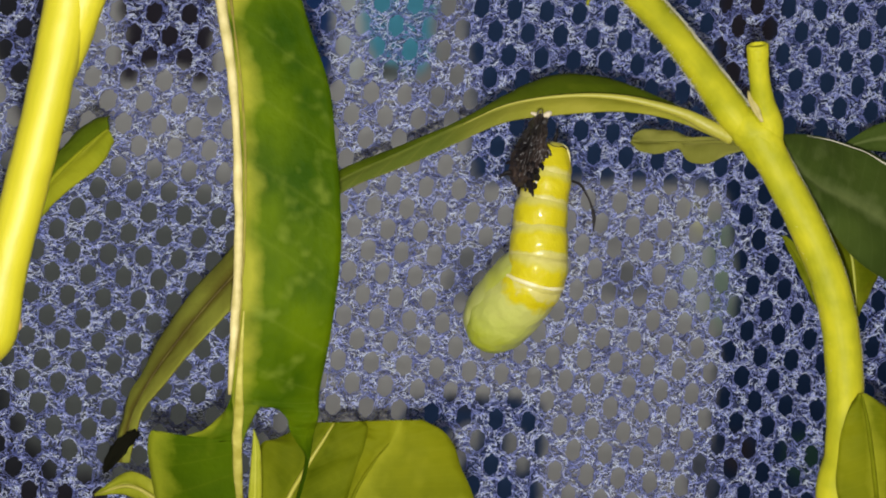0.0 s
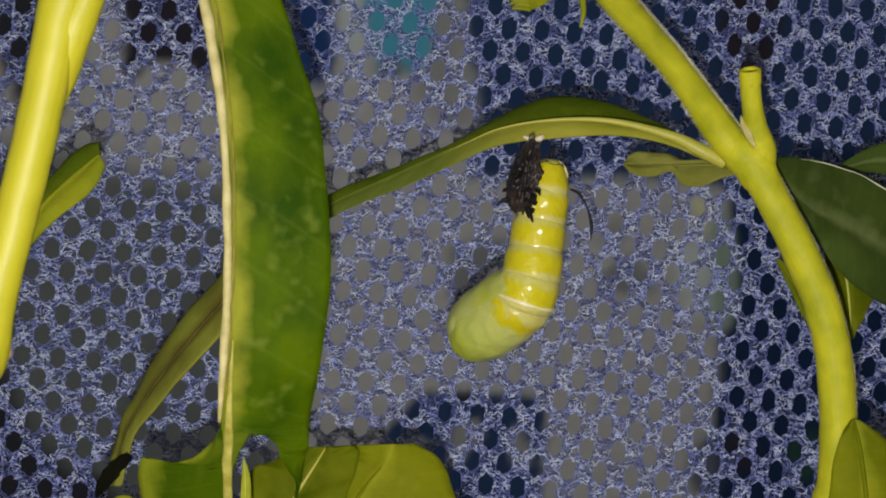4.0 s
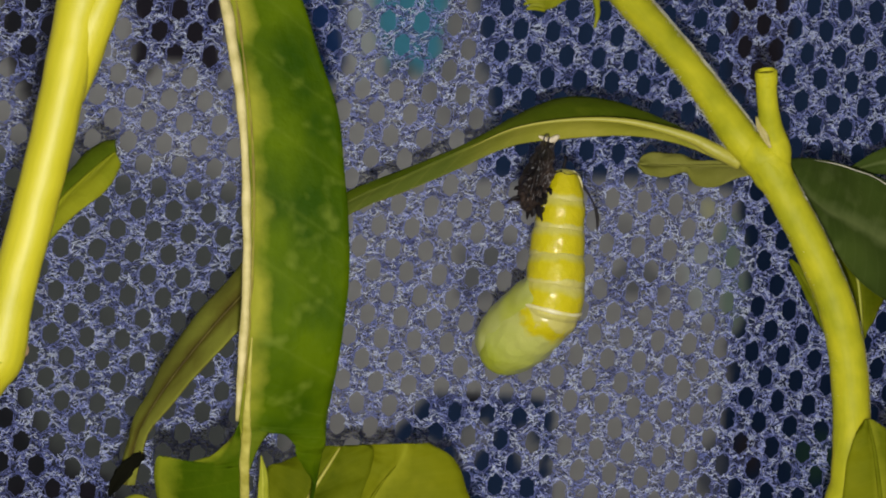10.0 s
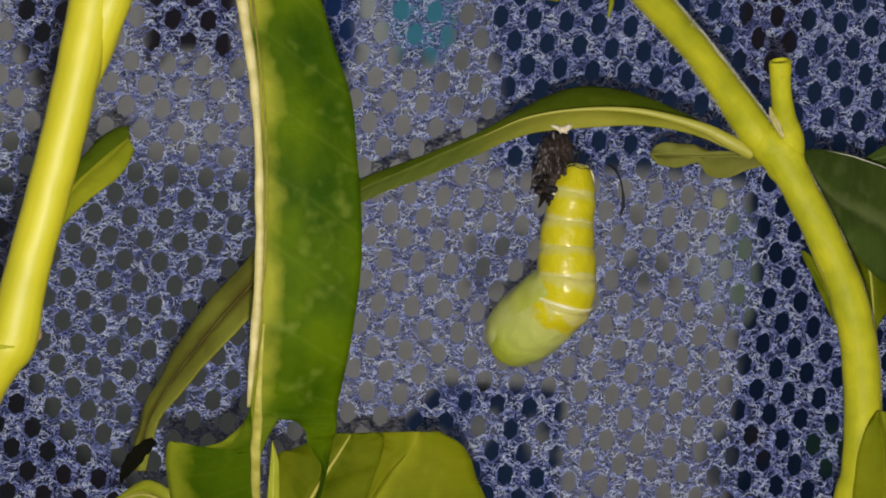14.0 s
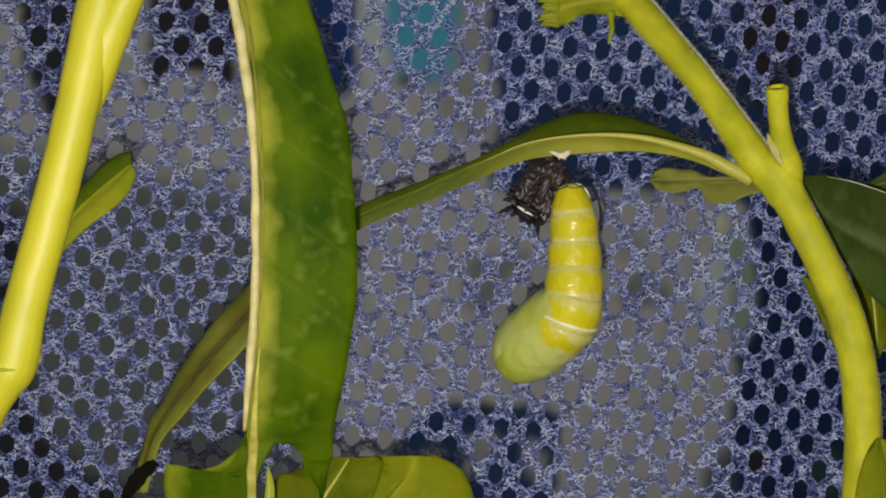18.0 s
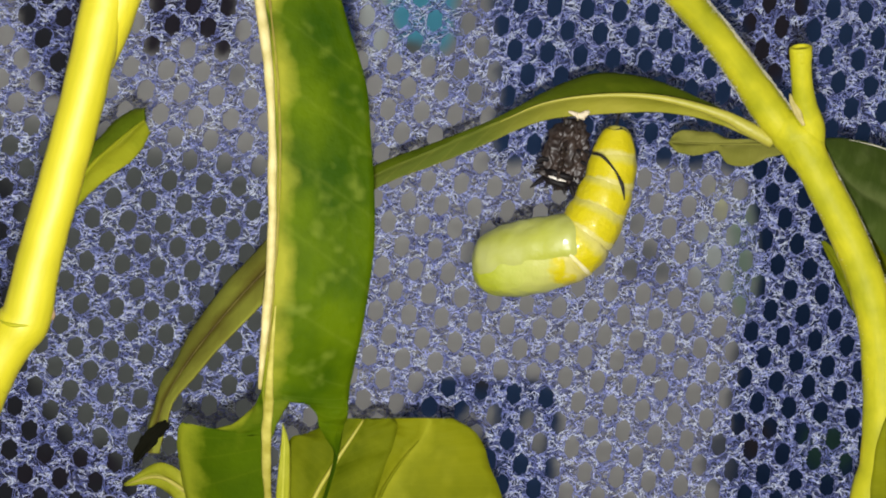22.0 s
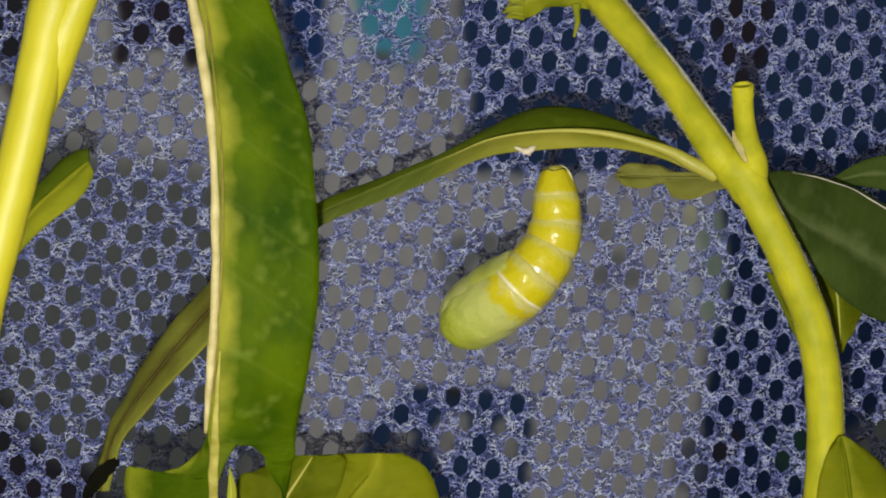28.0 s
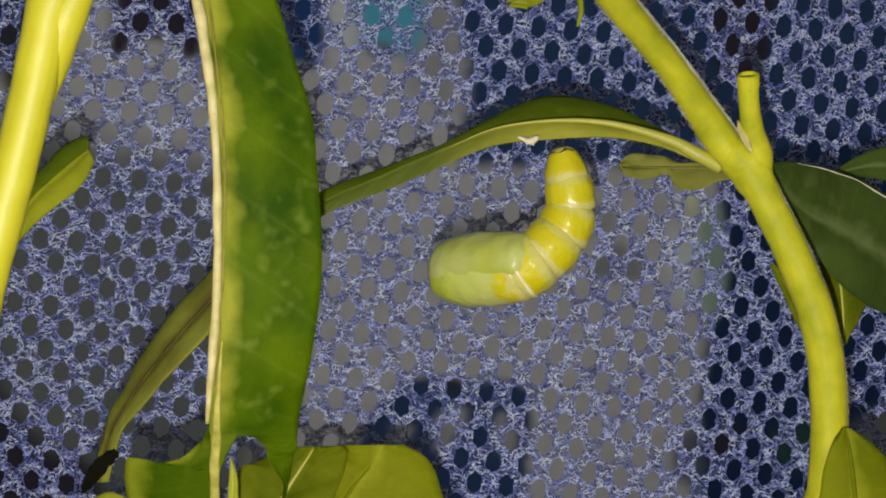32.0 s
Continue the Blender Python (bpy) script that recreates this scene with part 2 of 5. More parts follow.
weave.data_type, weave.blend_type = "RGBA", "MULTIPLY"
weave.inputs[0].default_value = 1.0
CLOTH.node_tree.links.new(next(x for x in CLOTH.node_tree.nodes if x.bl_idname == "ShaderNodeMix" and x != weave).outputs[2], weave.inputs[6])
CLOTH.node_tree.links.new(dyed.outputs["Color"], weave.inputs[7])
CLOTH.node_tree.links.new(weave.outputs[2], CLOTH.node_tree.nodes["Principled BSDF"].inputs["Base Color"])
CLOTH.node_tree.links.new(weave.outputs[2], next(x for x in CLOTH.node_tree.nodes if x.bl_idname == "ShaderNodeBsdfTranslucent").inputs["Color"])
PAINT = material("wall_paint", (0.42, 0.42, 0.42), 0.8, 0.2, (0.38, 0.38, 0.38), 6, 0.1, 60)
WOOD = material("table_top", (0.16, 0.10, 0.06), 0.5, 0.4, (0.11, 0.065, 0.04), 12, 0.2, 90)


def banded(name, rows, gloss=0.46):
    """Soft wet cuticle whose colour runs in bands along the body: rows of (share of the length, colour)."""
    m = material(name, (0.7, 0.6, 0.02), gloss, 0.25, None, 500, 0.85, 700, 0.12, 0.75)
    n, l = m.node_tree.nodes, m.node_tree.links
    uv, sep, ramp, jit, add = (n.new("ShaderNode" + k) for k in ("UVMap", "SeparateXYZ", "ValToRGB", "TexNoise", "Math"))
    uv.uv_map = "blade"
    l.new(uv.outputs[0], sep.inputs[0])
    co = next(x for x in n if x.bl_idname == "ShaderNodeTexCoord")
    jit.inputs["Scale"].default_value, jit.inputs["Detail"].default_value = 430, 5
    l.new(co.outputs["Object"], jit.inputs["Vector"])
    add.operation, add.inputs[1].default_value = "MULTIPLY_ADD", 0.36
    l.new(jit.outputs["Fac"], add.inputs[0]), l.new(sep.outputs["X"], add.inputs[2])
    e = ramp.color_ramp.elements
    while len(e) < len(rows):
        e.new(0.5)
    for item, (p, c) in zip(e, rows):
        item.position, item.color = min(1, p + 0.06), (*c, 1)
    l.new(add.outputs[0], ramp.inputs[0])
    mix = next(x for x in n if x.bl_idname == "ShaderNodeMix")
    for node in n:
        if node.bl_idname in ("ShaderNodeBsdfPrincipled", "ShaderNodeBsdfTranslucent"):
            l.new(ramp.outputs[0], node.inputs["Base Color" if "Principled" in node.bl_idname else "Color"])
    return m


YEL, CRM = (0.60, 0.51, 0.006), (0.59, 0.53, 0.14)
TAIL = banded("tail_cuticle", [(0.08, (0.60, 0.58, 0.16)), (0.30, YEL), (0.85, YEL), (1.0, CRM)])
RING = banded("ring_cuticle", [(0.09, CRM), (0.22, CRM), (0.36, (0.58, 0.525, 0.08)), (0.48, YEL), (0.90, YEL), (1.0, CRM)])
FORE = banded("fore_cuticle", [(0.08, CRM), (0.20, CRM), (0.24, YEL), (0.31, YEL), (0.40, (0.53, 0.54, 0.14)), (0.7, (0.49, 0.53, 0.10)), (1.0, (0.42, 0.47, 0.03))])
WING = material("wing_case", (0.49, 0.51, 0.175), 0.45, 0.4, (0.42, 0.45, 0.04), 130, 0.75, 520, 0.15, 0.45)
RIDGE = material("ridge_white", (0.76, 0.70, 0.44), 0.3, 0.5, (0.66, 0.60, 0.22), 500, 0.3, 1200)


# ---- building helpers ----
def part(name, bm, mat, parent=None, label="", smooth=True):
    """Links a bmesh in millimetres as one mesh object in metres."""
    me = bpy.data.meshes.new(name)
    bm.transform(Matrix.Scale(MM, 4))
    bm.normal_update()
    bm.to_mesh(me)
    bm.free()
    me.materials.append(mat)
    if smooth:
        me.shade_smooth()
    ob = new(name, me)
    ob.parent = parent
    return tagged(ob, label)


def glide(points, n):
    """n points along a smooth curve through the given ones (any dimension)."""
    p = np.array(points, float)
    p = np.vstack([2 * p[0] - p[1], p, 2 * p[-1] - p[-2]])
    out = []
    for u in np.linspace(0, len(p) - 3, n):
        i = min(int(u), len(p) - 4)
        t = u - i
        a, b, c, d = p[i:i + 4]
        out.append(0.5 * (2 * b + (c - a) * t + (2 * a - 5 * b + 4 * c - d) * t * t + (3 * b - a - 3 * c + d) * t ** 3))
    return np.array(out)


def tube(points, radii, n=40, sides=16, rough=0.0, seed=0, cap=True, flat=1.0):
    """A tapered tube along a smooth curve. radii: one a control point."""
    line = glide([(*p, r) for p, r in zip(points, radii)], n)
    bm = bmesh.new()
    uv = bm.loops.layers.uv.new("blade")
    rings = []
    for k in range(n):
        a, b = line[max(k - 1, 0)][:3], line[min(k + 1, n - 1)][:3]
        d = Vector(b - a).normalized()
        s = d.cross(Vector((0, 1, 0)))
        s = s.normalized() if s.length > 0.05 else Vector((1, 0, 0))
        w = s.cross(d).normalized()
        c, r = Vector(line[k][:3]), line[k][3]
        ring = []
        for q in range(sides):
            g = 2 * math.pi * q / sides
            o = s * math.cos(g) + w * math.sin(g) * flat
            h = r * (1 + rough * noise.noise((c + o * r) * 0.35 + Vector((seed, 0, 0))))
            ring.append(bm.verts.new(c + o * h))
        rings.append(ring)
    for k in range(n - 1):
        for q in range(sides):
            fc = bm.faces.new((rings[k][q], rings[k][(q + 1) % sides], rings[k + 1][(q + 1) % sides], rings[k + 1][q]))
            for lp, (uu, vv) in zip(fc.loops, ((k, q), (k, q + 1), (k + 1, q + 1), (k + 1, q))):
                lp[uv].uv = (uu / (n - 1), vv / sides)
    if cap:
        bm.faces.new(list(reversed(rings[0])))
        bm.faces.new(rings[-1])
    bmesh.ops.recalc_face_normals(bm, faces=bm.faces)
    return bm


def blade(spine, left, right, n=60, across=8, thick=0.35, sag=0.0, wave=0.0, seed=0, inner=None):
    """A leaf blade: its midrib's curve, and at each of its points the offset of the edge on either side.
    inner: at each of its points the share of the breadth that is missing beside the midrib, on the second side."""
    s, a, b = glide(spine, n), glide(left, n), glide(right, n)
    gap = glide([(g,) for g in inner], n)[:, 0].clip(0) if inner else np.zeros(n)
    bm = bmesh.new()
    uv = bm.loops.layers.uv.new("blade")
    grid, under = [], []
    for k in range(n):
        u = k / (n - 1)
        c, d = Vector(s[k]), Vector(s[min(k + 1, n - 1)] - s[max(k - 1, 0)]).normalized()
        row, low = [], []
        for q in range(-across, across + 1):
            v = q / across
            e = Vector(a[k] if v < 0 else b[k])
            o = e * (abs(v) if v < 0 else gap[k] + (1 - gap[k]) * v)
            nrm = d.cross(e).normalized() if e.length > 1e-6 else Vector((0, 1, 0))
            nrm = nrm if nrm.y < 0 else -nrm
            bulge = sag * (1 - (2 * abs(v) - 1) ** 2)
            p = c + o + nrm * bulge
            p += nrm * wave * abs(v) * noise.noise(Vector((u * 7 + seed, v * 1.3, seed * 0.7)))
            p += nrm * 0.12 * noise.noise(Vector((u * 40 + seed, v * 9, 3)))
            t = thick * (1 - 0.6 * abs(v))
            row.append(bm.verts.new(p))
            low.append(bm.verts.new(p - nrm * t))
        grid.append(row), under.append(low)
    m = 2 * across
    for g, flip in ((grid, False), (under, True)):
        for k in range(n - 1):
            for q in range(m):
                vs = [g[k][q], g[k][q + 1], g[k + 1][q + 1], g[k + 1][q]]
                us = [(k, q), (k, q + 1), (k + 1, q + 1), (k + 1, q)]
                if q == across - 1 and max(gap[k], gap[k + 1]) > 0.01:
                    continue
                if flip:
                    vs.reverse(), us.reverse()
                fc = bm.faces.new(vs)
                for lp, (uu, vv) in zip(fc.loops, us):
                    lp[uv].uv = (uu / (n - 1), vv / across - 1 if vv <= across and gap[uu] < 0.01 else gap[uu] + (1 - gap[uu]) * (vv / across - 1))
    rim = [(k, 0) for k in range(n)] + [(n - 1, q) for q in range(1, m + 1)] + [(k, m) for k in range(n - 2, -1, -1)] + [(0, q) for q in range(m - 1, 0, -1)]
    for i in range(len(rim)):
        (k, q), (k2, q2) = rim[i], rim[(i + 1) % len(rim)]
        bm.faces.new((grid[k][q], grid[k2][q2], under[k2][q2], under[k][q]))
    bmesh.ops.recalc_face_normals(bm, faces=bm.faces)
    return bm


def shell(profile, n, sides, seed=0, dents=0.02, sector=None):
    """A body of revolution along +z: profile rows of (z, radius, breadth, offset to the belly side, +x)."""
    prof = glide(profile, n)
    bm = bmesh.new()
    uv = bm.loops.layers.uv.new("blade")
    full = sector is None
    span = np.linspace(0, 2 * math.pi, sides + 1)[:-1] if full else np.linspace(-sector, sector, sides)
    rings = []
    z0, z1 = prof[0][0], prof[-1][0]
    for z, r, br, off in prof:
        row = []
        for g in span:
            d = 1 + dents * noise.noise(Vector((math.cos(g) * 2 + seed, math.sin(g) * 2, z * 0.55)))
            if not full:
                d *= 1 - 0.17 * (abs(g) / sector) ** 5
            row.append(bm.verts.new((off + max(r, 0.02) * math.cos(g) * d, max(br, 0.02) * math.sin(g) * d, z)))
        rings.append(row)
    w = len(span)
    for k in range(n - 1):
        for q in range(w if full else w - 1):
            fc = bm.faces.new((rings[k][q], rings[k][(q + 1) % w], rings[k + 1][(q + 1) % w], rings[k + 1][q]))
            for lp, kk in zip(fc.loops, (k, k, k + 1, k + 1)):
                lp[uv].uv = ((prof[kk][0] - z0) / (z1 - z0), 0.5)
    if full:
        bm.faces.new(rings[0]), bm.faces.new(rings[-1])
    bmesh.ops.recalc_face_normals(bm, faces=bm.faces)
    return bm


def group_of(name, label, category, at=(0, 0, 0)):
    ob = new(name)
    ob.location = [c * MM for c in at]
    return tagged(ob, label, category)


# ---- room: plain walls close the place ----
def slab(name, lo, hi, mat, label):
    bm = bmesh.new()
    bmesh.ops.create_cube(bm, size=1)
    for v in bm.verts:
        v.co = [lo[i] if v.co[i] < 0 else hi[i] for i in range(3)]
    return tagged(part(name, bm, mat, None, "", False), label, "", "", "structure")


slab("floor", (-340, -340, -210), (340, 330, -200), WOOD, "brown wooden board under the cage")
slab("ceiling", (-340, -340, 260), (340, 330, 270), PAINT, "plain pale top that closes the place")
slab("wall_north", (-340, 330, -210), (340, 340, 270), PAINT, "plain pale wall behind the cloth")
slab("wall_south", (-340, -350, -210), (340, -340, 270), PAINT, "plain pale wall behind the lens")
slab("wall_east", (340, -350, -210), (350, 340, 270), PAINT, "plain pale side wall")
slab("wall_west", (-350, -350, -210), (-340, 340, 270), PAINT, "plain pale side wall")


# ---- the cage's mesh wall: knitted yarn round rows of holes ----
def lattice(i, j):
    """Where the hole of column i and row j lies (x, z) in the stretched fabric."""
    i, j = np.asarray(i, float) / 10, np.asarray(j, float) / 10
    terms = np.stack([np.ones_like(i), j, j * j, j ** 3, i, i * j, i * j * j, i * i, i * i * j, i ** 3], -1)
    return np.stack([terms @ [-41.075, -5.104, 0.090, 0.103, 59.318, -0.095, 0.044, -3.129, 0.128, 0.480], terms @ [4.906, -36.879, -0.137, -0.343, -4.590, -0.937, -0.045, 0.180, 0.014, -0.281]], -1)


def fabric_y(x, z):
    a, b, c = 33.98, -0.0202, -0.0488
    return a + b * x + c * z


def yarn(lines, radius, name, mat, parent, label=""):
    """Many short threads, as three-sided tubes in one mesh. lines: array (threads, points, 3)."""
    lines = np.asarray(lines, float)
    k, n, _ = lines.shape
    d = np.gradient(lines, axis=1)
    d /= np.linalg.norm(d, axis=2, keepdims=True) + 1e-9
    s = np.cross(d, (0.15, 1, 0.1))
    s /= np.linalg.norm(s, axis=2, keepdims=True) + 1e-9
    w = np.cross(s, d)
    r = np.broadcast_to(np.asarray(radius, float).reshape(-1, 1, 1), (k, n, 1))
    g = [0.3, 0.3 + 2.0944, 0.3 + 4.1888]
    ring = np.stack([lines + r * (math.cos(q) * s + math.sin(q) * w) for q in g], 2)
    verts = (ring.reshape(-1, 3) * MM)
    base = (np.arange(k)[:, None, None] * n + np.arange(n - 1)[None, :, None]) * 3
    faces = []
    for q in range(3):
        q2 = (q + 1) % 3
        faces.append(np.concatenate([base + q, base + q2, base + 3 + q2, base + 3 + q], 2).reshape(-1, 4))
    faces = np.concatenate(faces)
    me = bpy.data.meshes.new(name)
    me.from_pydata(verts.tolist(), [], faces.tolist())
    me.materials.append(mat)
    me.shade_smooth()
    ob = new(name, me)
    ob.parent = parent
    return tagged(ob, label, "", "", "stuff")


def sheer(m, clear):
    """Lets part of the light straight through, as thin filaments do."""
    n, l = m.node_tree.nodes, m.node_tree.links
    out, see, mix = n["Material Output"], n.new("ShaderNodeBsdfTransparent"), n.new("ShaderNodeMixShader")
    mix.inputs[0].default_value = clear
    l.new(out.inputs["Surface"].links[0].from_socket, mix.inputs[1]), l.new(see.outputs[0], mix.inputs[2])
    l.new(mix.outputs[0], out.inputs["Surface"])
    return m


def yarn_material():
    m = bpy.data.materials.new("polyester_yarn")
    m.use_nodes = True
    n, l = m.node_tree.nodes, m.node_tree.links
    b = n["Principled BSDF"]
    b.inputs["Roughness"].default_value = 0.3
    b.inputs["Specular IOR Level"].default_value = 0.8
    g, ramp = n.new("ShaderNodeNewGeometry"), n.new("ShaderNodeValToRGB")
    e = ramp.color_ramp.elements
    e[0].position, e[0].color = 0.0, (0.06, 0.08, 0.26, 1)
    e[1].position, e[1].color = 1.0, (0.84, 0.90, 1.0, 1)
    for at, tone in ((0.28, (0.11, 0.14, 0.42)), (0.40, (0.26, 0.32, 0.72)), (0.60, (0.52, 0.57, 0.97)), (0.75, (0.82, 0.88, 1.0))):
        e.new(at).color = (*tone, 1)
    l.new(g.outputs["Random Per Island"], ramp.inputs[0])
    l.new(ramp.outputs[0], b.inputs["Base Color"])
    return m


YARN = yarn_material()
GROUND_YARN = sheer(material("ground_yarn", (0.185, 0.205, 0.43), 0.5, 0.4, (0.10, 0.122, 0.30), 900, 0.6, 5000, 0.3), 0.52)
LOOP_YARN = material("loop_yarn", (0.23, 0.27, 0.60), 0.4, 0.5, (0.10, 0.12, 0.34), 700, 0.5, 5000)
HEM_YARN = material("hem_yarn", (0.62, 0.66, 0.88), 0.35, 0.5, (0.35, 0.40, 0.7), 900, 0.4, 5000)


def build_mesh_wall():
    wall = tagged(new("mesh_wall"), "blue knitted polyester mesh wall of a cage", "", "", "structure")
    rng = np.random.default_rng(7)
    cells = [(i + (0.5 if j % 2 else 0.0), j) for j in range(-17, 17) for i in range(-7, 24)]
    I, J = np.array(cells).T
    c = lattice(I, J)
    keep = (np.abs(c[:, 0]) < 88) & (np.abs(c[:, 1] - 1) < 54)
    I, J, c = I[keep], J[keep], c[keep]
    a = lattice(I + 0.5, J) - lattice(I - 0.5, J)
    b = lattice(I, J + 1) - lattice(I, J - 1)
    n = len(c)
    wide, tall = 0.244, 0.242

    def laid(p, q, who, lift):
        """From shares of the cell's breadth and height to points on the fabric."""
        x = c[who, 0][:, None] + a[who, 0][:, None] * p + b[who, 0][:, None] * q
        z = c[who, 1][:, None] + a[who, 1][:, None] * p + b[who, 1][:, None] * q
        return np.stack([x, fabric_y(x, z) - lift, z], -1)

    # hems: twisted yarn round each hole
    ang = np.linspace(0, 2 * math.pi, 21)
    everyone = np.arange(n)
    loops = []
    for k in range(2):
        r = 1.04 + 0.16 * k + 0.03 * rng.standard_normal((n, 1)) - 0.08 * np.cos(6 * ang[None]) + 0.06 * rng.standard_normal((n, 21))
        r[:, -1] = r[:, 0]
        loops.append(laid(wide * r * np.cos(ang), tall * r * np.sin(ang), everyone, 0.1 + 0.15 * rng.standard_normal((n, 21))))
    yarn(np.concatenate(loops), np.full(2 * n, 0.06), "loop_yarn", LOOP_YARN, wall, "blue yarn loops round the holes")
    arc = np.linspace(-0.8, 0.8, 9)[None] * rng.uniform(0.5, 1.2, (n, 1)) - 1.9 + rng.normal(0, 0.6, (n, 1))
    r = 1.07 + 0.05 * rng.standard_normal((n, 9))
    yarn(laid(wide * r * np.cos(arc), tall * r * np.sin(arc), everyone, 0.42)[::2], rng.uniform(0.05, 0.10, n)[::2], "hem_thread", HEM_YARN, wall, "pale thread under the holes")

    def clear(p, q):
        """Keeps threads out of the holes: pushes them onto the rim."""
        for hp, hq in ((0, 0), (0.5, 0.5), (0.5, -0.5), (-0.5, 0.5), (-0.5, -0.5), (1, 0), (-1, 0)):
            r = np.sqrt(((p - hp) / wide) ** 2 + ((q - hq) / tall) ** 2) + 1e-6
            push = np.maximum(1.0, (1 - 0.08 * np.cos(6 * np.arctan2((q - hq) / tall, (p - hp) / wide))) / r)
            p, q = hp + (p - hp) * push, hq + (q - hq) * push
        return p, q

    # sheer ground yarn behind, laid mostly across in short wavy runs
    per = 96
    p0, q0 = rng.uniform(-0.5, 0.5, (n, per)), rng.uniform(-0.25, 0.25, (n, per))
    out = ((p0 / wide) ** 2 + (q0 / tall) ** 2 > 1.15) & (((np.abs(p0) - 0.5) / wide) ** 2 + ((np.abs(q0) - 0.5) / tall) ** 2 > 1.15)
    who = np.broadcast_to(everyone[:, None], out.shape)[out]
    p0, q0 = p0[out][:, None], q0[out][:, None]
    k = len(who)
    t = np.linspace(-0.5, 0.5, 4)[None]
    g = rng.normal(0, 0.5, (k, 1))
    p, q = clear(p0 + 0.22 * np.cos(g) * t, q0 + 0.17 * np.sin(g) * t + 0.02 * np.cos(6 * t))
    yarn(laid(p, q, who, -0.12 + 0.1 * rng.standard_normal((k, 1)) + 0 * t), rng.uniform(0.07, 0.12, k), "ground_yarn", GROUND_YARN, wall, "blue ground yarn of the knit")

    # crimped filaments packed between the holes
    per, m = 90, 10
    p0, q0 = rng.uniform(-0.5, 0.5, (n, per)), rng.uniform(-0.25, 0.25, (n, per))
    out = ((p0 / wide) ** 2 + (q0 / tall) ** 2 > 1.1) & (((np.abs(p0) - 0.5) / wide) ** 2 + ((np.abs(q0) - 0.5) / tall) ** 2 > 1.1)
    who = np.broadcast_to(everyone[:, None], out.shape)[out]
    p0, q0 = p0[out], q0[out]
    k = len(p0)
    t = np.linspace(-0.5, 0.5, m)[None]
    way = rng.normal(0, 0.42, k) + np.where(rng.uniform(0, 1, k) < 0.4, rng.uniform(0, math.pi, k), 0)
    length = rng.uniform(0.7, 2.1, k)[:, None]
    head = way[:, None] + rng.normal(0, 1.2, k)[:, None] * t + rng.uniform(0.3, 1.3, k)[:, None] * np.sin(rng.uniform(5, 13, k)[:, None] * t + rng.uniform(0, 6, k)[:, None])
    dp, dq = np.cumsum(np.cos(head), 1) * length / m / 5.9, np.cumsum(np.sin(head), 1) * length / m / 7.4
    p, q = p0[:, None] + dp - dp.mean(1, keepdims=True), q0[:, None] + dq - dq.mean(1, keepdims=True)
    p, q = clear(p, q)
    lift = 0.3 + 0.2 * rng.standard_normal((k, 1)) + 0.2 * np.cos(rng.uniform(5, 14, (k, 1)) * t + rng.uniform(0, 6, (k, 1)))
    yarn(laid(p, q, who, lift), rng.uniform(0.045, 0.095, k), "filament", YARN, wall, "crimped shiny blue-white filaments")


build_mesh_wall()


# ---- cloth behind the mesh: a pale print with dark and teal patches ----
NAVY_DYE, DEEP_DYE, GREY_DYE, TEAL_DYE, PALE_DYE = (0.010, 0.021, 0.050), (0.005, 0.012, 0.031), (0.054, 0.061, 0.058), (0.036, 0.150, 0.205), (0.205, 0.23, 0.22)
MARK_DYE = (0.086, 0.092, 0.094)
BROWN_DYE, MID_DYE, GREEN_DYE, LIME_DYE, INK_DYE = (0.013, 0.012, 0.016), (0.120, 0.125, 0.122), (0.10, 0.14, 0.11), (0.24, 0.25, 0.15), (0.013, 0.014, 0.017)


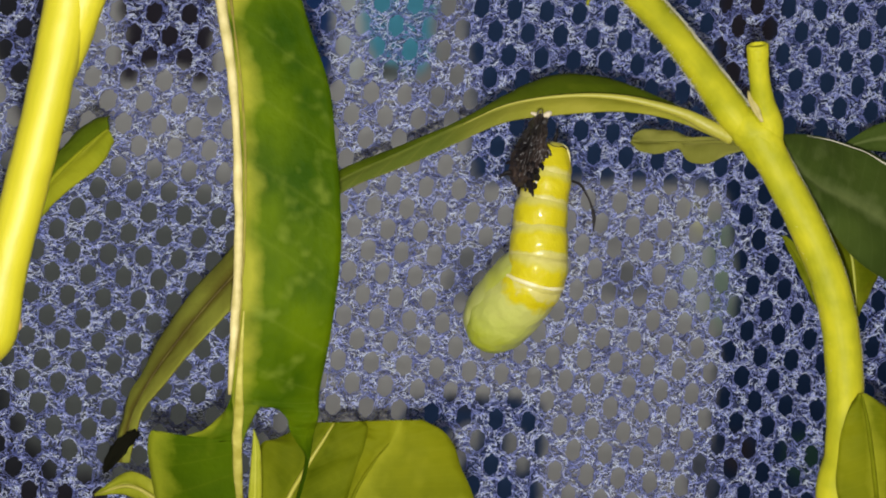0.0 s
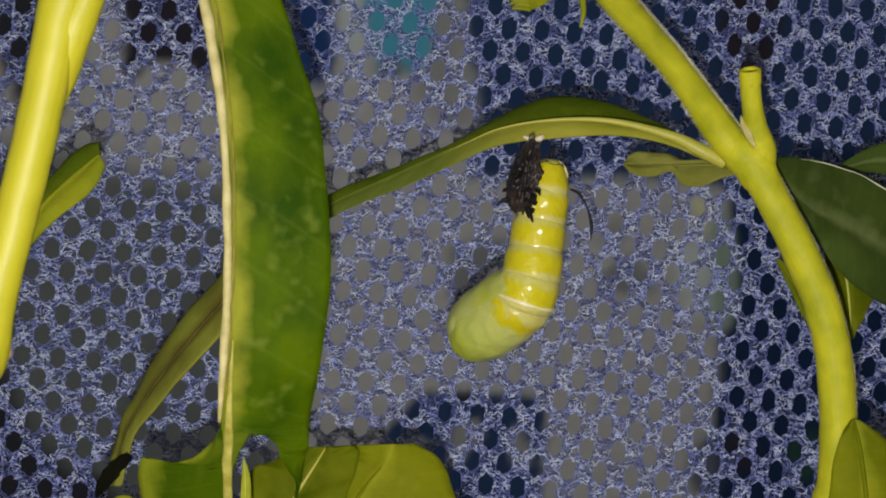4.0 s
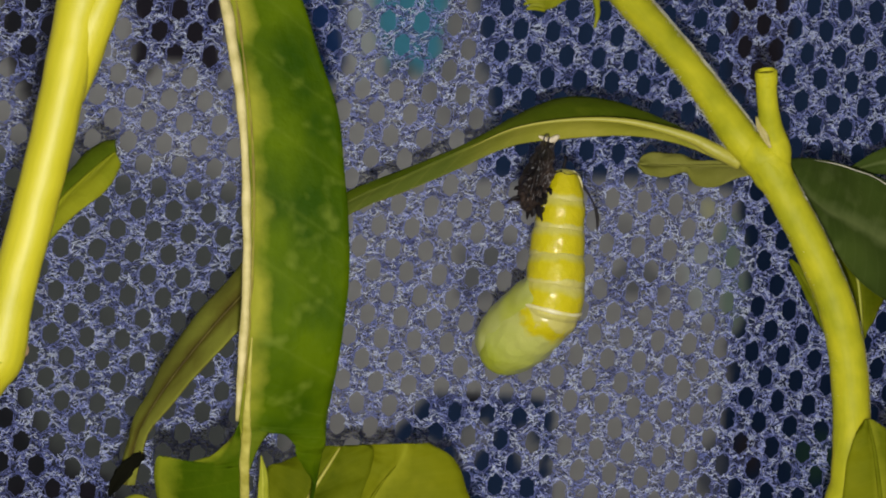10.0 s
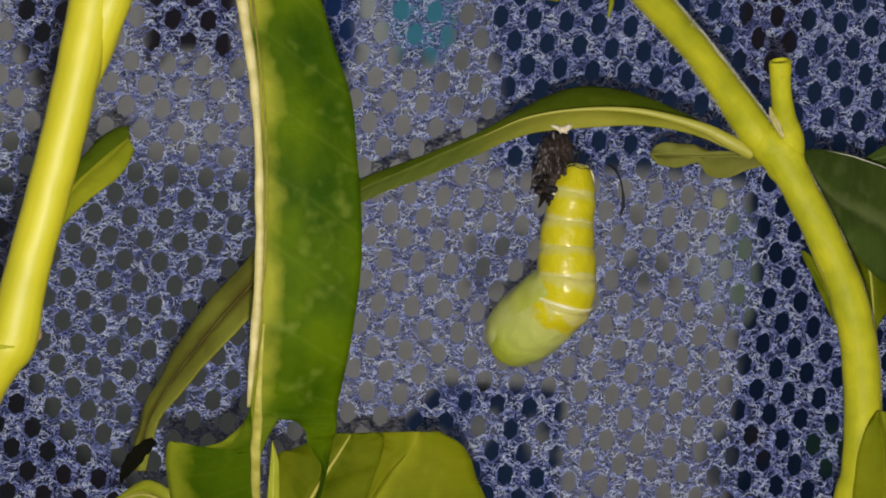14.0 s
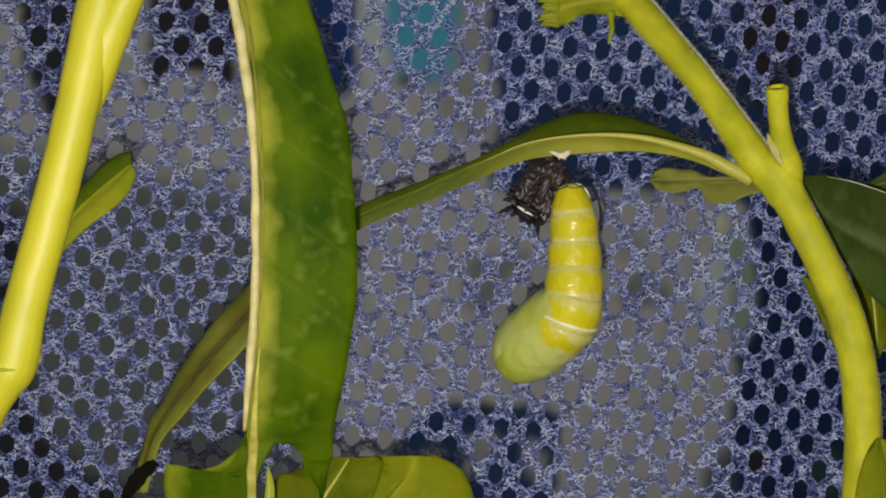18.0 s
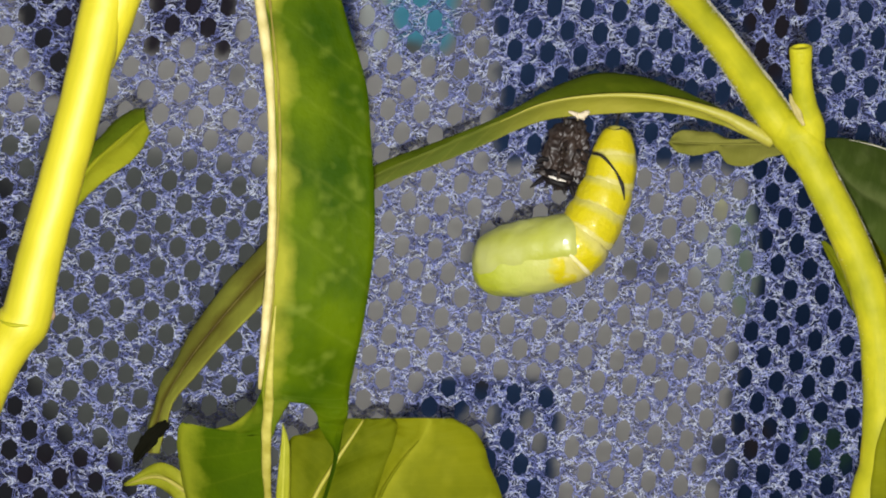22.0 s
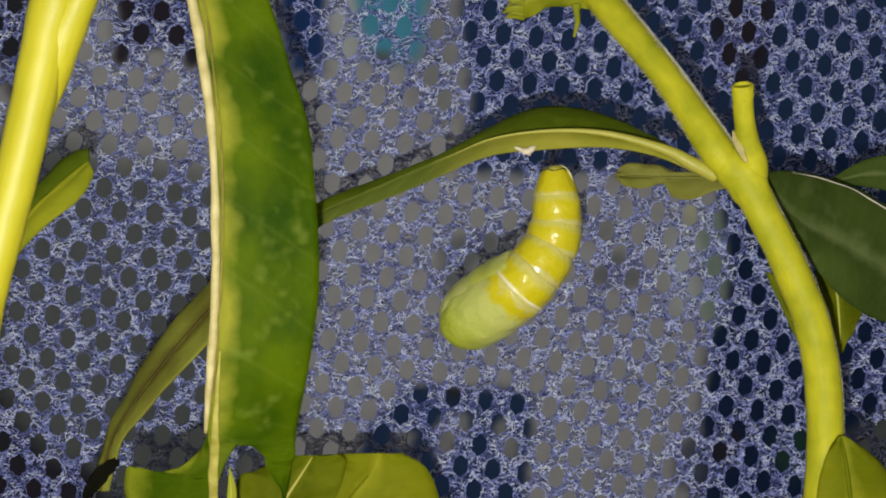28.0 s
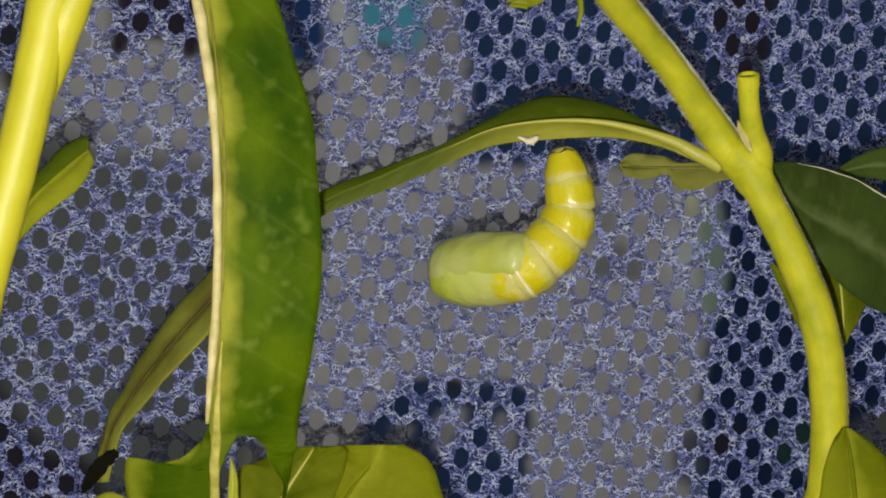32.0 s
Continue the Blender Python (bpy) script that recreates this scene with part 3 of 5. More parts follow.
def build_cloth():
    """One hanging sheet; its dyed print (soft-edged fields and patches) is kept as a colour of its own."""
    cloth = tagged(new("backdrop"), "printed cloth hanging behind the mesh", "", "", "structure")
    xs = np.concatenate([np.linspace(-260, -108, 14), np.arange(-100, 100.5, 0.9), np.linspace(108, 260, 14)])
    zs = np.concatenate([np.linspace(-200, -72, 12), np.arange(-66, 66.5, 0.9), np.linspace(72, 240, 14)])
    X, Z = np.meshgrid(xs, zs)
    colour = np.empty(X.shape + (3,))
    colour[:] = (0.170, 0.174, 0.166)
    ragged = np.array([[0.9 * noise.noise(Vector((x * 0.22, 0, z * 0.22))) + 0.5 * noise.noise(Vector((x * 0.7, 5, z * 0.7))) for x in xs] for z in zs])
    prints = [
        (GREY_DYE, 6.0, [(-107, 28), (-83, 28), (-62, 23), (-47, 21), (-38, 19), (-30, 13), (-30, -12), (-32, -28), (-32, -64), (-107, -65)]),
        (INK_DYE, 3.5, [(-107, 16), (-91, 16), (-88, 12), (-89, 5), (-90, -7), (-85, -31), (-78, -36), (-77, -39), (-66, -44), (-61, -52), (-61, -64), (-121, -65)]),
        (BROWN_DYE, 2.2, [(-90, -45), (-82, -41), (-68, -41), (-67, -46), (-78, -49), (-90, -50)]),
        (BROWN_DYE, 2.0, [(-90, 80), (-70, 80), (-74, 43), (-77, 33), (-84, 33), (-86, 37), (-86, 41), (-88, 43), (-90, 48)]),
        (INK_DYE, 2.0, [(-90, 80), (-80, 80), (-80, 48), (-78, 38), (-84, 35), (-86, 41), (-90, 48)]),
        (BROWN_DYE, 1.8, [(-64, 80), (-44, 80), (-44, 46), (-45, 41), (-49, 41), (-50, 45), (-59, 45), (-60, 42), (-64, 42), (-63, 48)]),
        (MID_DYE, 2.0, [(-47, 41), (-41, 41), (-41, 36), (-46, 36)]),
        (MID_DYE, 3.0, [(-1, 80), (8, 80), (8, 42), (10, 32), (3, 31), (-2, 36), (-3, 44), (-1, 45)]),
        ((0.008, 0.022, 0.07), 2.0, [(-30, 80), (-19, 80), (-19, 46), (-20, 40), (-29, 40)]),
        (PALE_DYE, 1.8, [(-19, 80), (-13, 80), (-12, 42), (-18, 41)]),
        (TEAL_DYE, 2.0, [(-13, 80), (2, 80), (2, 48), (-1, 43), (-13, 43)]),
        (GREY_DYE, 1.8, [(-10, 45), (-5, 45), (-5, 42), (-10, 42)]),
        (NAVY_DYE, 2.0, [(9, 90), (8, 48), (10, 42), (11, 32), (9, 28), (9, 21), (9, 20), (22, 20), (39, 20), (63, 19), (66, 8), (103, 6), (138, 6), (139, 90)]),
        (BROWN_DYE, 2.0, [(63, 68), (73, 66), (74, 46), (68, 35), (60, 43)]),
        (DEEP_DYE, 2.0, [(62, 26), (63, 6), (64, 0), (63, -9), (60, -13), (60, -20), (59, -26), (59, -31), (58, -35), (55, -39), (54, -44), (58, -47), (56, -62), (139, -70), (139, 26)]),
        (GREEN_DYE, 2.0, [(59, 13), (63, 12), (64, -1), (63, -11), (60, -12), (58, -4)]),
        (LIME_DYE, 1.8, [(55, 15), (58, 15), (58, 9), (56, 9)]),
        (PALE_DYE, 2.2, [(51, 6), (58, 7), (59, -2), (57, -9), (52, -8)]),
        ((0.045, 0.052, 0.066), 2.5, [(56, -34), (59, -33), (60, -46), (54, -45), (54, -39)]),
        (BROWN_DYE, 2.2, [(62, -33), (67, -33), (68, -38), (66, -42), (61, -40)]),
        ((0.010, 0.026, 0.022), 2.2, [(73, -37), (80, -32), (86, -38), (82, -44), (75, -43)]),
        (GREY_DYE, 3.0, [(91, -26), (139, -25), (139, -61), (87, -62)]),
        (MARK_DYE, 1.8, [(36, 0), (39, 3), (43, 4), (44, 1), (47, 0), (47, -4), (43, -4), (36, -4)]),
        (MID_DYE, 1.8, [(36, 11), (41, 11), (41, 6), (36, 6)]),
        (MARK_DYE, 1.8, [(4, 7), (17, 8), (17, 3), (12, 2), (10, -5), (4, -5), (4, -1)]),
        (NAVY_DYE, 1.5, [(-13.2, -36.7), (-7.3, -30.2), (-1.8, -23.8), (5.6, -24.9), (13.8, -24.6), (23.7, -25.3), (24.1, -30.7), (23.7, -37.2), (23.1, -40.2), (23.3, -61.4), (-13.2, -61.4)]),
        (INK_DYE, 1.8, [(4.6, -24.4), (10.3, -24.4), (10.3, -27.4), (4.6, -27.0)]),
        (MID_DYE, 1.4, [(4.2, -31.3), (7.0, -30.5), (11.0, -30.3), (11.0, -34.5), (7.5, -36.6), (7.0, -39.6), (3.7, -39.2)]),
        (MID_DYE, 1.4, [(16.4, -31.3), (18.7, -31.3), (18.7, -34.5), (21.1, -35.4), (20.9, -40.4), (17.1, -40.4), (16.4, -36.6)]),
        (MID_DYE, 1.4, [(-4.8, -33.7), (-0.9, -33.7), (-0.9, -37.8), (-4.8, -37.8)]),
    ]
    for dye, run, outline in prints:
        line = [np.array(p, float) for p in outline]
        for _ in range(1):
            line = [q for i in range(len(line)) for q in (line[i - 1] * 0.25 + line[i] * 0.75, line[i] * 0.75 + line[(i + 1) % len(line)] * 0.25)]
        far = np.full(X.shape, 1e9)
        inside = np.zeros(X.shape, bool)
        for (ax, az), (bx, bz) in zip(line, line[1:] + line[:1]):
            ex, ez = bx - ax, bz - az
            t = np.clip(((X - ax) * ex + (Z - az) * ez) / (ex * ex + ez * ez + 1e-9), 0, 1)
            far = np.minimum(far, np.hypot(X - ax - t * ex, Z - az - t * ez))
            inside ^= ((az > Z) != (bz > Z)) & (X < ax + (Z - az) * ex / (ez if abs(ez) > 1e-9 else 1e-9))
        depth = np.where(inside, far, -far) + ragged
        share = np.clip(0.5 + depth / (2 * run), 0, 1)[..., None]
        share = share * share * (3 - 2 * share)
        colour = colour * (1 - share) + np.array(dye) * share
    Y = 82 + np.array([[1.2 * noise.noise(Vector((x * 0.03, z * 0.03, 0))) for x in xs] for z in zs])
    h, w = X.shape
    k = (np.arange(h - 1)[:, None] * w + np.arange(w - 1)[None]).ravel()
    me = bpy.data.meshes.new("cloth")
    me.from_pydata((np.stack([X, Y, Z], -1).reshape(-1, 3) * MM).tolist(), [], np.stack([k, k + 1, k + w + 1, k + w], 1).tolist())
    paint = me.color_attributes.new("print", "FLOAT_COLOR", "POINT")
    paint.data.foreach_set("color", np.concatenate([colour.reshape(-1, 3), np.ones((h * w, 1))], 1).astype(np.float32).ravel())
    me.materials.append(CLOTH)
    me.shade_smooth()
    sheet = new("cloth", me)
    sheet.parent = cloth
    tagged(sheet, "thin pale cloth printed with navy, grey and teal, lit from behind")
    return cloth


backdrop = build_cloth()


# ---- the plants ----
def stem_node(points, radii, name, mat, plant, label="", n=60, rough=0.06, seed=0):
    return part(name, tube(points, radii, n, 20, rough, seed), mat, plant, label)


def build_host_plant():
    plant = group_of("milkweed_plant", "milkweed with a thick curved yellow-green stem and a forked node", "plant")
    stem = stem_node([(86, 10, -200), (72, 4, -90), (62.0, 2.0, -40.5), (62.7, 1.0, -27.4), (62.9, 1.0, -19.4), (62.3, 0.5, -11.3), (60.5, 0.0, -3.2), (57.3, 0.0, 4.8), (53.6, 0.0, 12.1), (50.5, 0.2, 17.7), (48.0, 1.2, 21.5)],
                     [3.2, 3.0, 2.7, 2.65, 2.6, 2.55, 2.5, 2.45, 2.4, 2.55, 1.2], "stem", STEM, plant, "", 90)
    hairs([(47.7, 0.7, 20.2), (44.2, 3.0, 26.2), (40.5, 6.0, 32.5), (36.4, 9.0, 38.5), (32.3, 12.0, 44.3)], [2.4, 2.25, 2.15, 2.25, 2.4], 5000, stem, 5, 0.5)
    hairs([(62.9, 1.0, -19.4), (62.3, 0.5, -11.3), (60.5, 0.0, -3.2), (57.3, 0.0, 4.8), (53.6, 0.0, 12.1), (50.9, 0.0, 17.0)], [2.6, 2.55, 2.5, 2.45, 2.4, 2.5], 1500, stem, 6, 0.25)
    stem_node([(52.8, 1.5, 13.8), (47.7, 0.7, 20.2), (44.2, 3.0, 26.2), (40.5, 6.0, 32.5), (36.4, 9.0, 38.5), (32.3, 12.0, 44.3), (29.7, 14.0, 48.7), (25.8, 20.0, 58.3), (22.7, 24.0, 69.6)], [1.0, 2.4, 2.25, 2.15, 2.25, 2.4, 2.6, 2.2, 2.0], "branch", STEM, plant, "", 60)
    stem_node([(52.8, 0.5, 14.1), (52.0, -0.9, 18.5), (50.6, -2.5, 22.2), (49.6, -4.5, 25.8), (49.0, -6.0, 29.2)], [1.0, 1.9, 1.6, 1.4, 1.5], "cut_stub", STEM, plant, "cut side shoot with a hollow end", 30)
    part("node", tube([(53.9, 0.0, 11.9), (51.4, 0.0, 15.9), (49.7, 0.2, 18.4), (48.0, 0.8, 20.7)], [1.9, 2.72, 2.75, 1.9], 24, 20, 0.25, 6), STEM, plant, "swollen node of the stem")
    # hollow end of the stub
    rim = shell([(-1.6, 1.38, 1.38, 0), (-0.4, 1.42, 1.42, 0), (0.15, 1.44, 1.44, 0.03), (0.38, 1.26, 1.28, 0.05), (0.2, 1.05, 1.05, 0.05), (-0.3, 0.86, 0.86, 0.05), (-0.6, 0.5, 0.5, 0), (-0.62, 0.05, 0.05, 0)], 30, 24, 31, 0.2)
    rim.transform(Matrix.Translation((49.0, -6.0, 29.2)) @ Vector((-0.6, -1.5, 3.4)).to_track_quat("Z", "Y").to_matrix().to_4x4())
    part("cut_end", rim, STEM, plant, "hollow cut end of the side shoot")
    part("axil_bud", blade([(48.5, -2.6, 23.6), (48.9, -3.3, 22.2), (49.5, -3.7, 20.8), (50.2, -3.6, 19.2)], [(-0.05, 0, 0), (-0.45, 0.2, -0.1), (-0.5, 0.2, -0.2), (-0.2, 0.1, 0)], [(0.05, 0, 0), (0.35, 0.2, 0.1), (0.45, 0.2, 0.1), (0.2, 0.1, 0)], 20, 5, 0.35, 0.2, 0.1, 41), CREAM, plant, "pale bud scale in the fork")

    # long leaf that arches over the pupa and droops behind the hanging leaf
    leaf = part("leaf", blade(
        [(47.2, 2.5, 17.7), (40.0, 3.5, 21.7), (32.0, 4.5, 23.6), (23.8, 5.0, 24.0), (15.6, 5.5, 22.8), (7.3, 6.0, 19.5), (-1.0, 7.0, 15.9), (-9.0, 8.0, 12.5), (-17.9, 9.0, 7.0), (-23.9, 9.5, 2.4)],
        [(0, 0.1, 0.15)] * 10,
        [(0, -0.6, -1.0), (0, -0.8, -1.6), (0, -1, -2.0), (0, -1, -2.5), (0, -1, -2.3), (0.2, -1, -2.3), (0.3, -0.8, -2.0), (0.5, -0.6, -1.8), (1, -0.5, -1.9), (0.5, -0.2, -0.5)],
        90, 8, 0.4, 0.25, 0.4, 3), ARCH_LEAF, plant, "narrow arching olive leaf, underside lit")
    part("upper_half", blade(
        [(47.3, 2.7, 17.7), (40.0, 3.7, 21.7), (32.0, 4.7, 23.6), (23.8, 5.2, 24.0), (15.6, 5.7, 22.9), (7.3, 6.2, 19.5), (-1.0, 7.2, 15.9), (-9.0, 8.2, 12.5), (-17.9, 9.2, 7.0), (-23.9, 9.7, 2.4)],
        [(0, 1, 0.5), (0, 3, 1.5), (0, 5, 3.4), (0, 6, 4.4), (0, 5, 2.5), (-0.3, 3, 1.1), (-0.5, 2.5, 1.3), (-0.6, 2.5, 1.5), (-1.2, 2.5, 1.6), (-0.5, 0.5, 0.5)], [(0, 0.1, -0.15)] * 10, 80, 8, 0.35, 0.3, 0.5, 33), FOLD_LEAF, leaf, "upper half of the folded blade, dark green with shade put in")
    part("midrib", tube([(47.3, 1.6, 17.4), (43.6, 1.6, 19.4), (39.7, 2.2, 21.4), (31.8, 3.2, 23.6), (23.7, 3.8, 24.0), (15.5, 4.4, 22.9), (9.0, 5.0, 20.2)],
                        [1.0, 1.0, 0.72, 0.45, 0.26, 0.12, 0.04], 70, 10), ARCH_RIB, leaf, "pale midrib")
    leaf = part("leaf", blade([(-16.3, 9.0, 9.1), (-23.3, 9.5, 0.8), (-28.6, 9.5, -5.1), (-34.1, 9.0, -11.8), (-37.6, 8.6, -16.7), (-39.9, 8.0, -20.8), (-41.1, 7.6, -24.9), (-41.7, 7.0, -28.8)],
                              [(-2.6, 4.2, 2.0), (-3.0, 5, 2.2), (-3.2, 5, 1.8), (-3.0, 5, 1.2), (-2.1, 4, 0.7), (-1.6, 3, 0.5), (-1.5, 2, 0.4), (-1.2, 1, 0)],
                              [(2.6, -2.5, -2.0), (2.8, -3, -2.2), (2.9, -3.5, -2.0), (2.5, -3.5, -1.6), (1.9, -3, -1.0), (1.6, -2, -0.5), (1.6, -1, -0.2), (1.3, 0, 0)], 60, 8, 0.4, 0.35, 0.5, 31), DRY_LEAF, plant, "drooping olive leaf that dries brown to a blackened tip")
    part("midrib", tube([(-16.2, 8.2, 9.1), (-23.1, 8.7, 0.8), (-28.6, 8.7, -5.2), (-34.0, 8.2, -11.8), (-37.6, 7.8, -17.0), (-39.9, 7.4, -21.6), (-41.2, 7.0, -26.1)], [0.2, 0.2, 0.18, 0.16, 0.14, 0.12, 0.1], 50, 8), DRY_RIB, leaf)
    part("dead_tip", blade([(-39.2, 6.6, -24.0), (-40.4, 6.4, -25.3), (-42.0, 6.4, -27.0), (-43.4, 6.6, -29.0), (-44.0, 6.6, -30.2)], [(-0.3, 0, 0.3), (-0.7, 0.5, 0.6), (-0.9, 0.5, 0.7), (-0.6, 0.3, 0.4), (-0.1, 0, 0.1)], [(0.3, 0.4, -0.3), (0.7, 0.7, -0.7), (0.9, 0.5, -0.8), (0.6, 0.2, -0.4), (0.1, 0, -0.1)], 30, 6, 0.6, 0.6, 1.0, 4), NECROTIC, leaf, "blackened dead leaf tip")

    # small lobed leaf under the node
    leaf = part("leaf", blade([(49.8, 5.0, 17.2), (47.4, 7.0, 17.5), (44.4, 8.4, 17.6), (42.2, 9.0, 17.6), (41.1, 9.2, 17.6), (39.0, 9.6, 17.7), (36.8, 10.0, 17.8), (35.0, 10.0, 17.9), (34.1, 10.0, 17.9)],
                       [(0, 1, 0.3), (0, 1, 0.5), (0, 1, 0.9), (0, 1, 1.3), (0, 1, 1.7), (0, 1, 2.0), (0, 1, 1.9), (0, 1, 1.2), (0, 0, 0.3)],
                       [(0, -1, -1.2), (0.2, -1.2, -2.2), (0.2, -1.6, -3.2), (0, -1.4, -2.6), (-0.2, -0.6, -0.5), (0, -1, -1.3), (0.1, -1.2, -1.7), (0.1, -0.8, -1.4), (0, 0, -0.3)], 72, 8, 0.3, 0.35, 0.9, 5), LOBE_LEAF, plant, "small lobed olive leaf under the node")
    part("midrib", tube([(49.6, 4.3, 17.2), (46.0, 7.0, 17.5), (42.2, 8.4, 17.6), (38.5, 9.1, 17.7), (35.5, 9.5, 17.9)], [0.3, 0.22, 0.16, 0.12, 0.05], 30, 7), LOBE_LEAF, leaf)

    # broad dark leaf behind the stem
    leaf = part("leaf", blade([(54.5, 4.0, 16.4), (57.9, 6.0, 13.6), (61.8, 8.0, 10.9), (66.6, 10.0, 9.0), (72.4, 12.0, 6.0), (80.0, 14.0, 1.6), (89.5, 16.0, -6.0)],
                              [(-0.5, 1, 1.8), (1, 1.5, 5.0), (1, 2, 7.4), (1, 2, 8.6), (1, 2, 9.0), (2, 1, 8), (0.5, 0, 0.5)],
                              [(0, -0.5, -1), (-0.5, 0, -3.0), (-0.5, 0, -3.5), (-1, 0, -6.5), (-1.5, 0, -8), (-3, 0, -6), (-0.5, 0, -0.5)], 50, 10, 0.35, 0.6, 0.8, 6), SHADE_LEAF, plant, "broad deep green leaf behind the stem")
    # whitish tube with the highlight of the fuzzy top edge in its colour
    part("leaf_edge", tube([(59.7, 7.0, 18.3), (63.7, 8.5, 17.7), (66.6, 9.8, 17.0), (70.0, 11.0, 16.0), (73.3, 12.0, 14.3), (81.8, 14.0, 9.8)], [0.02, 0.06, 0.10, 0.08, 0.10, 0.07], 40, 6, 0.8, 3), HAIR, leaf, "pale fuzzy leaf edge, its highlight put into the colour")
    leaf = part("leaf", blade([(67.4, 15.0, 4.7), (68.7, 15.0, 0.8), (69.4, 15.0, -3.1), (69.6, 15.0, -6.6), (69.7, 15.0, -9.0)],
                              [(-2, 0, 0), (-2.5, 0, 0), (-1.5, 0, 0), (-0.9, 0, 0), (-0.1, 0, 0)], [(5, 1, 1), (5.4, 1.5, -0.5), (4, 1, 0.5), (2, 0.5, 0.8), (0.2, 0, 0.2)], 40, 8, 0.3, 0.3, 0.6, 7), FOOT_DARK, plant, "pointed olive leaf lobe behind the stem")
    part("midrib", tube([(67.6, 14.6, 3.9), (68.7, 14.6, 0.8), (69.2, 14.6, -3.5), (69.5, 14.7, -7.5)], [0.3, 0.25, 0.2, 0.1], 20, 6), RIB, leaf)
    part("leaf", blade([(56.5, 9.0, 3.6), (59.3, 9.0, -0.6), (61.2, 9.0, -4.9), (62.4, 9.0, -8.7)],
                       [(-0.2, 0, 0), (-1.0, 0, 0), (-0.9, 0, 0), (-0.1, 0, 0)], [(0.5, 0, 0), (2.5, 0, 0), (2.5, 0, 0), (0.5, 0, 0)], 24, 5, 0.3, 0.2, 0.4, 17), FOOT_DARK, plant, "dark olive leaf edge behind the stem")
    part("leaf", blade([(67.9, 16.0, 17.2), (73.7, 15.0, 18.5), (80.3, 14.0, 18.0), (87.3, 14.0, 15.3)],
                       [(0, 0, 0.5), (0, 0, 2.4), (0, 0, 3), (0, 0, 0.5)], [(0, 0, -0.5), (0, 0, -2), (0, 0, -3), (0, 0, -0.5)], 30, 6, 0.3, 0.3, 0.6, 8), SHADE_LEAF, plant, "dark leaf tip behind the stem")

    # leaf in front of the stem's foot, and the torn bract beside it
    leaf = part("leaf", blade([(63.8, -3.0, -18.7), (64.1, -3.3, -20.2), (64.5, -3.5, -22.5), (65.0, -3.5, -26.7), (65.8, -3.0, -33.5), (66.5, -1.0, -42.0)],
                              [(-0.5, 0.1, -0.1), (-2.0, 0.4, -0.5), (-3.2, 0.8, -0.6), (-4.3, 1.2, -0.3), (-5, 1.2, 0), (-1, 0.2, 0)],
                              [(0.9, 0.1, -0.1), (3.0, 0.5, -0.2), (4.7, 1.0, 0.3), (7.2, 1.6, 0.6), (9, 2, 0), (1, 0.2, 0)], 44, 8, 0.5, 0.6, 0.8, 9), FOOT_LEAF, plant, "olive folded leaf against the stem")
    part("midrib", tube([(63.7, -3.6, -18.9), (63.9, -4.0, -20.7), (64.2, -4.3, -23.0), (64.7, -4.3, -26.9), (65.5, -3.8, -33.3)], [0.12, 0.22, 0.28, 0.32, 0.32], 30, 8, 0.1, 2), FOOT_LEAF, leaf)

    # torn leaf base high on the branch
    part("leaf_base", blade([(34.0, 12.5, 45.0), (30.5, 12.5, 45.3), (27.5, 12.5, 45.4), (24.0, 12.5, 45.1), (21.5, 12.5, 44.5), (19.6, 12.5, 44.0)],
                            [(0, 0.6, 2.4), (0, 0.6, 2.4), (0, 0.5, 2.2), (0.2, 0.4, 2.2), (0, 0.3, 2.2), (-0.4, 0.2, 2.0)], [(0, 0.3, -2.0), (0, 0.4, -2.2), (0, 0.4, -2.0), (0.2, 0.5, -1.8), (0.2, 0.5, -2.6), (-0.2, 0.3, -2.4)], 36, 8, 0.7, 0.4, 1.0, 11), OLIVE_LEAF, plant, "torn leaf base on the branch")
    q = random.Random(19)
    for k in range(9):
        z = 46.0 - 0.55 * k
        reach = q.uniform(0.8, 2.1)
        part("shred", tube([(20.6, 12.4, z), (19.6 - reach * 0.4, 12.2 + q.uniform(-0.4, 0.3), z + q.uniform(-0.2, 0.3)), (19.4 - reach, 12.2 + q.uniform(-0.6, 0.4), z + q.uniform(-0.5, 0.5))], [0.42, 0.36, 0.12], 10, 7, 0.4, k), LIGHT_LEAF if k % 2 else OLIVE_LEAF, plant, "frayed shred of the torn leaf base")
    part("stipule", tube([(28.5, 12.3, 43.6), (28.5, 12.2, 42.6), (28.6, 12.1, 41.0), (28.1, 12.0, 38.8)], [0.9, 0.55, 0.42, 0.25], 18, 8, 0.4, 3), LIGHT_LEAF, plant, "small pale stipule")
    return plant


def hairs(points, radii, count, parent, seed, reach=0.4):
    """Short pale hairs that stand on a stem."""
    rng = np.random.default_rng(seed)
    line = glide([(*p, r) for p, r in zip(points, radii)], 400)
    k = rng.integers(5, 395, count)
    d = line[k + 3, :3] - line[k - 3, :3]
    d /= np.linalg.norm(d, axis=1, keepdims=True)
    s = np.cross(d, (0, 1, 0))
    s /= np.linalg.norm(s, axis=1, keepdims=True)
    w = np.cross(s, d)
    g = rng.normal(0, 0.3, (count, 1)) + np.where(rng.uniform(0, 1, (count, 1)) < 0.07, math.pi, 0)
    out = s * np.cos(g) * np.where(s[:, :1] > 0, 1, -1) + w * np.sin(g)
    root = line[k, :3] + out * line[k, 3:4] * 0.97
    tip = root + out * rng.uniform(0.4, 1, (count, 1)) * reach + d * rng.normal(0, 0.12, (count, 1))
    lines = np.stack([root, (root + tip) / 2 + rng.normal(0, 0.03, (count, 3)), tip], 1)
    return yarn(lines, rng.uniform(0.018, 0.03, count), "hairs", HAIR, parent, "short pale hairs")


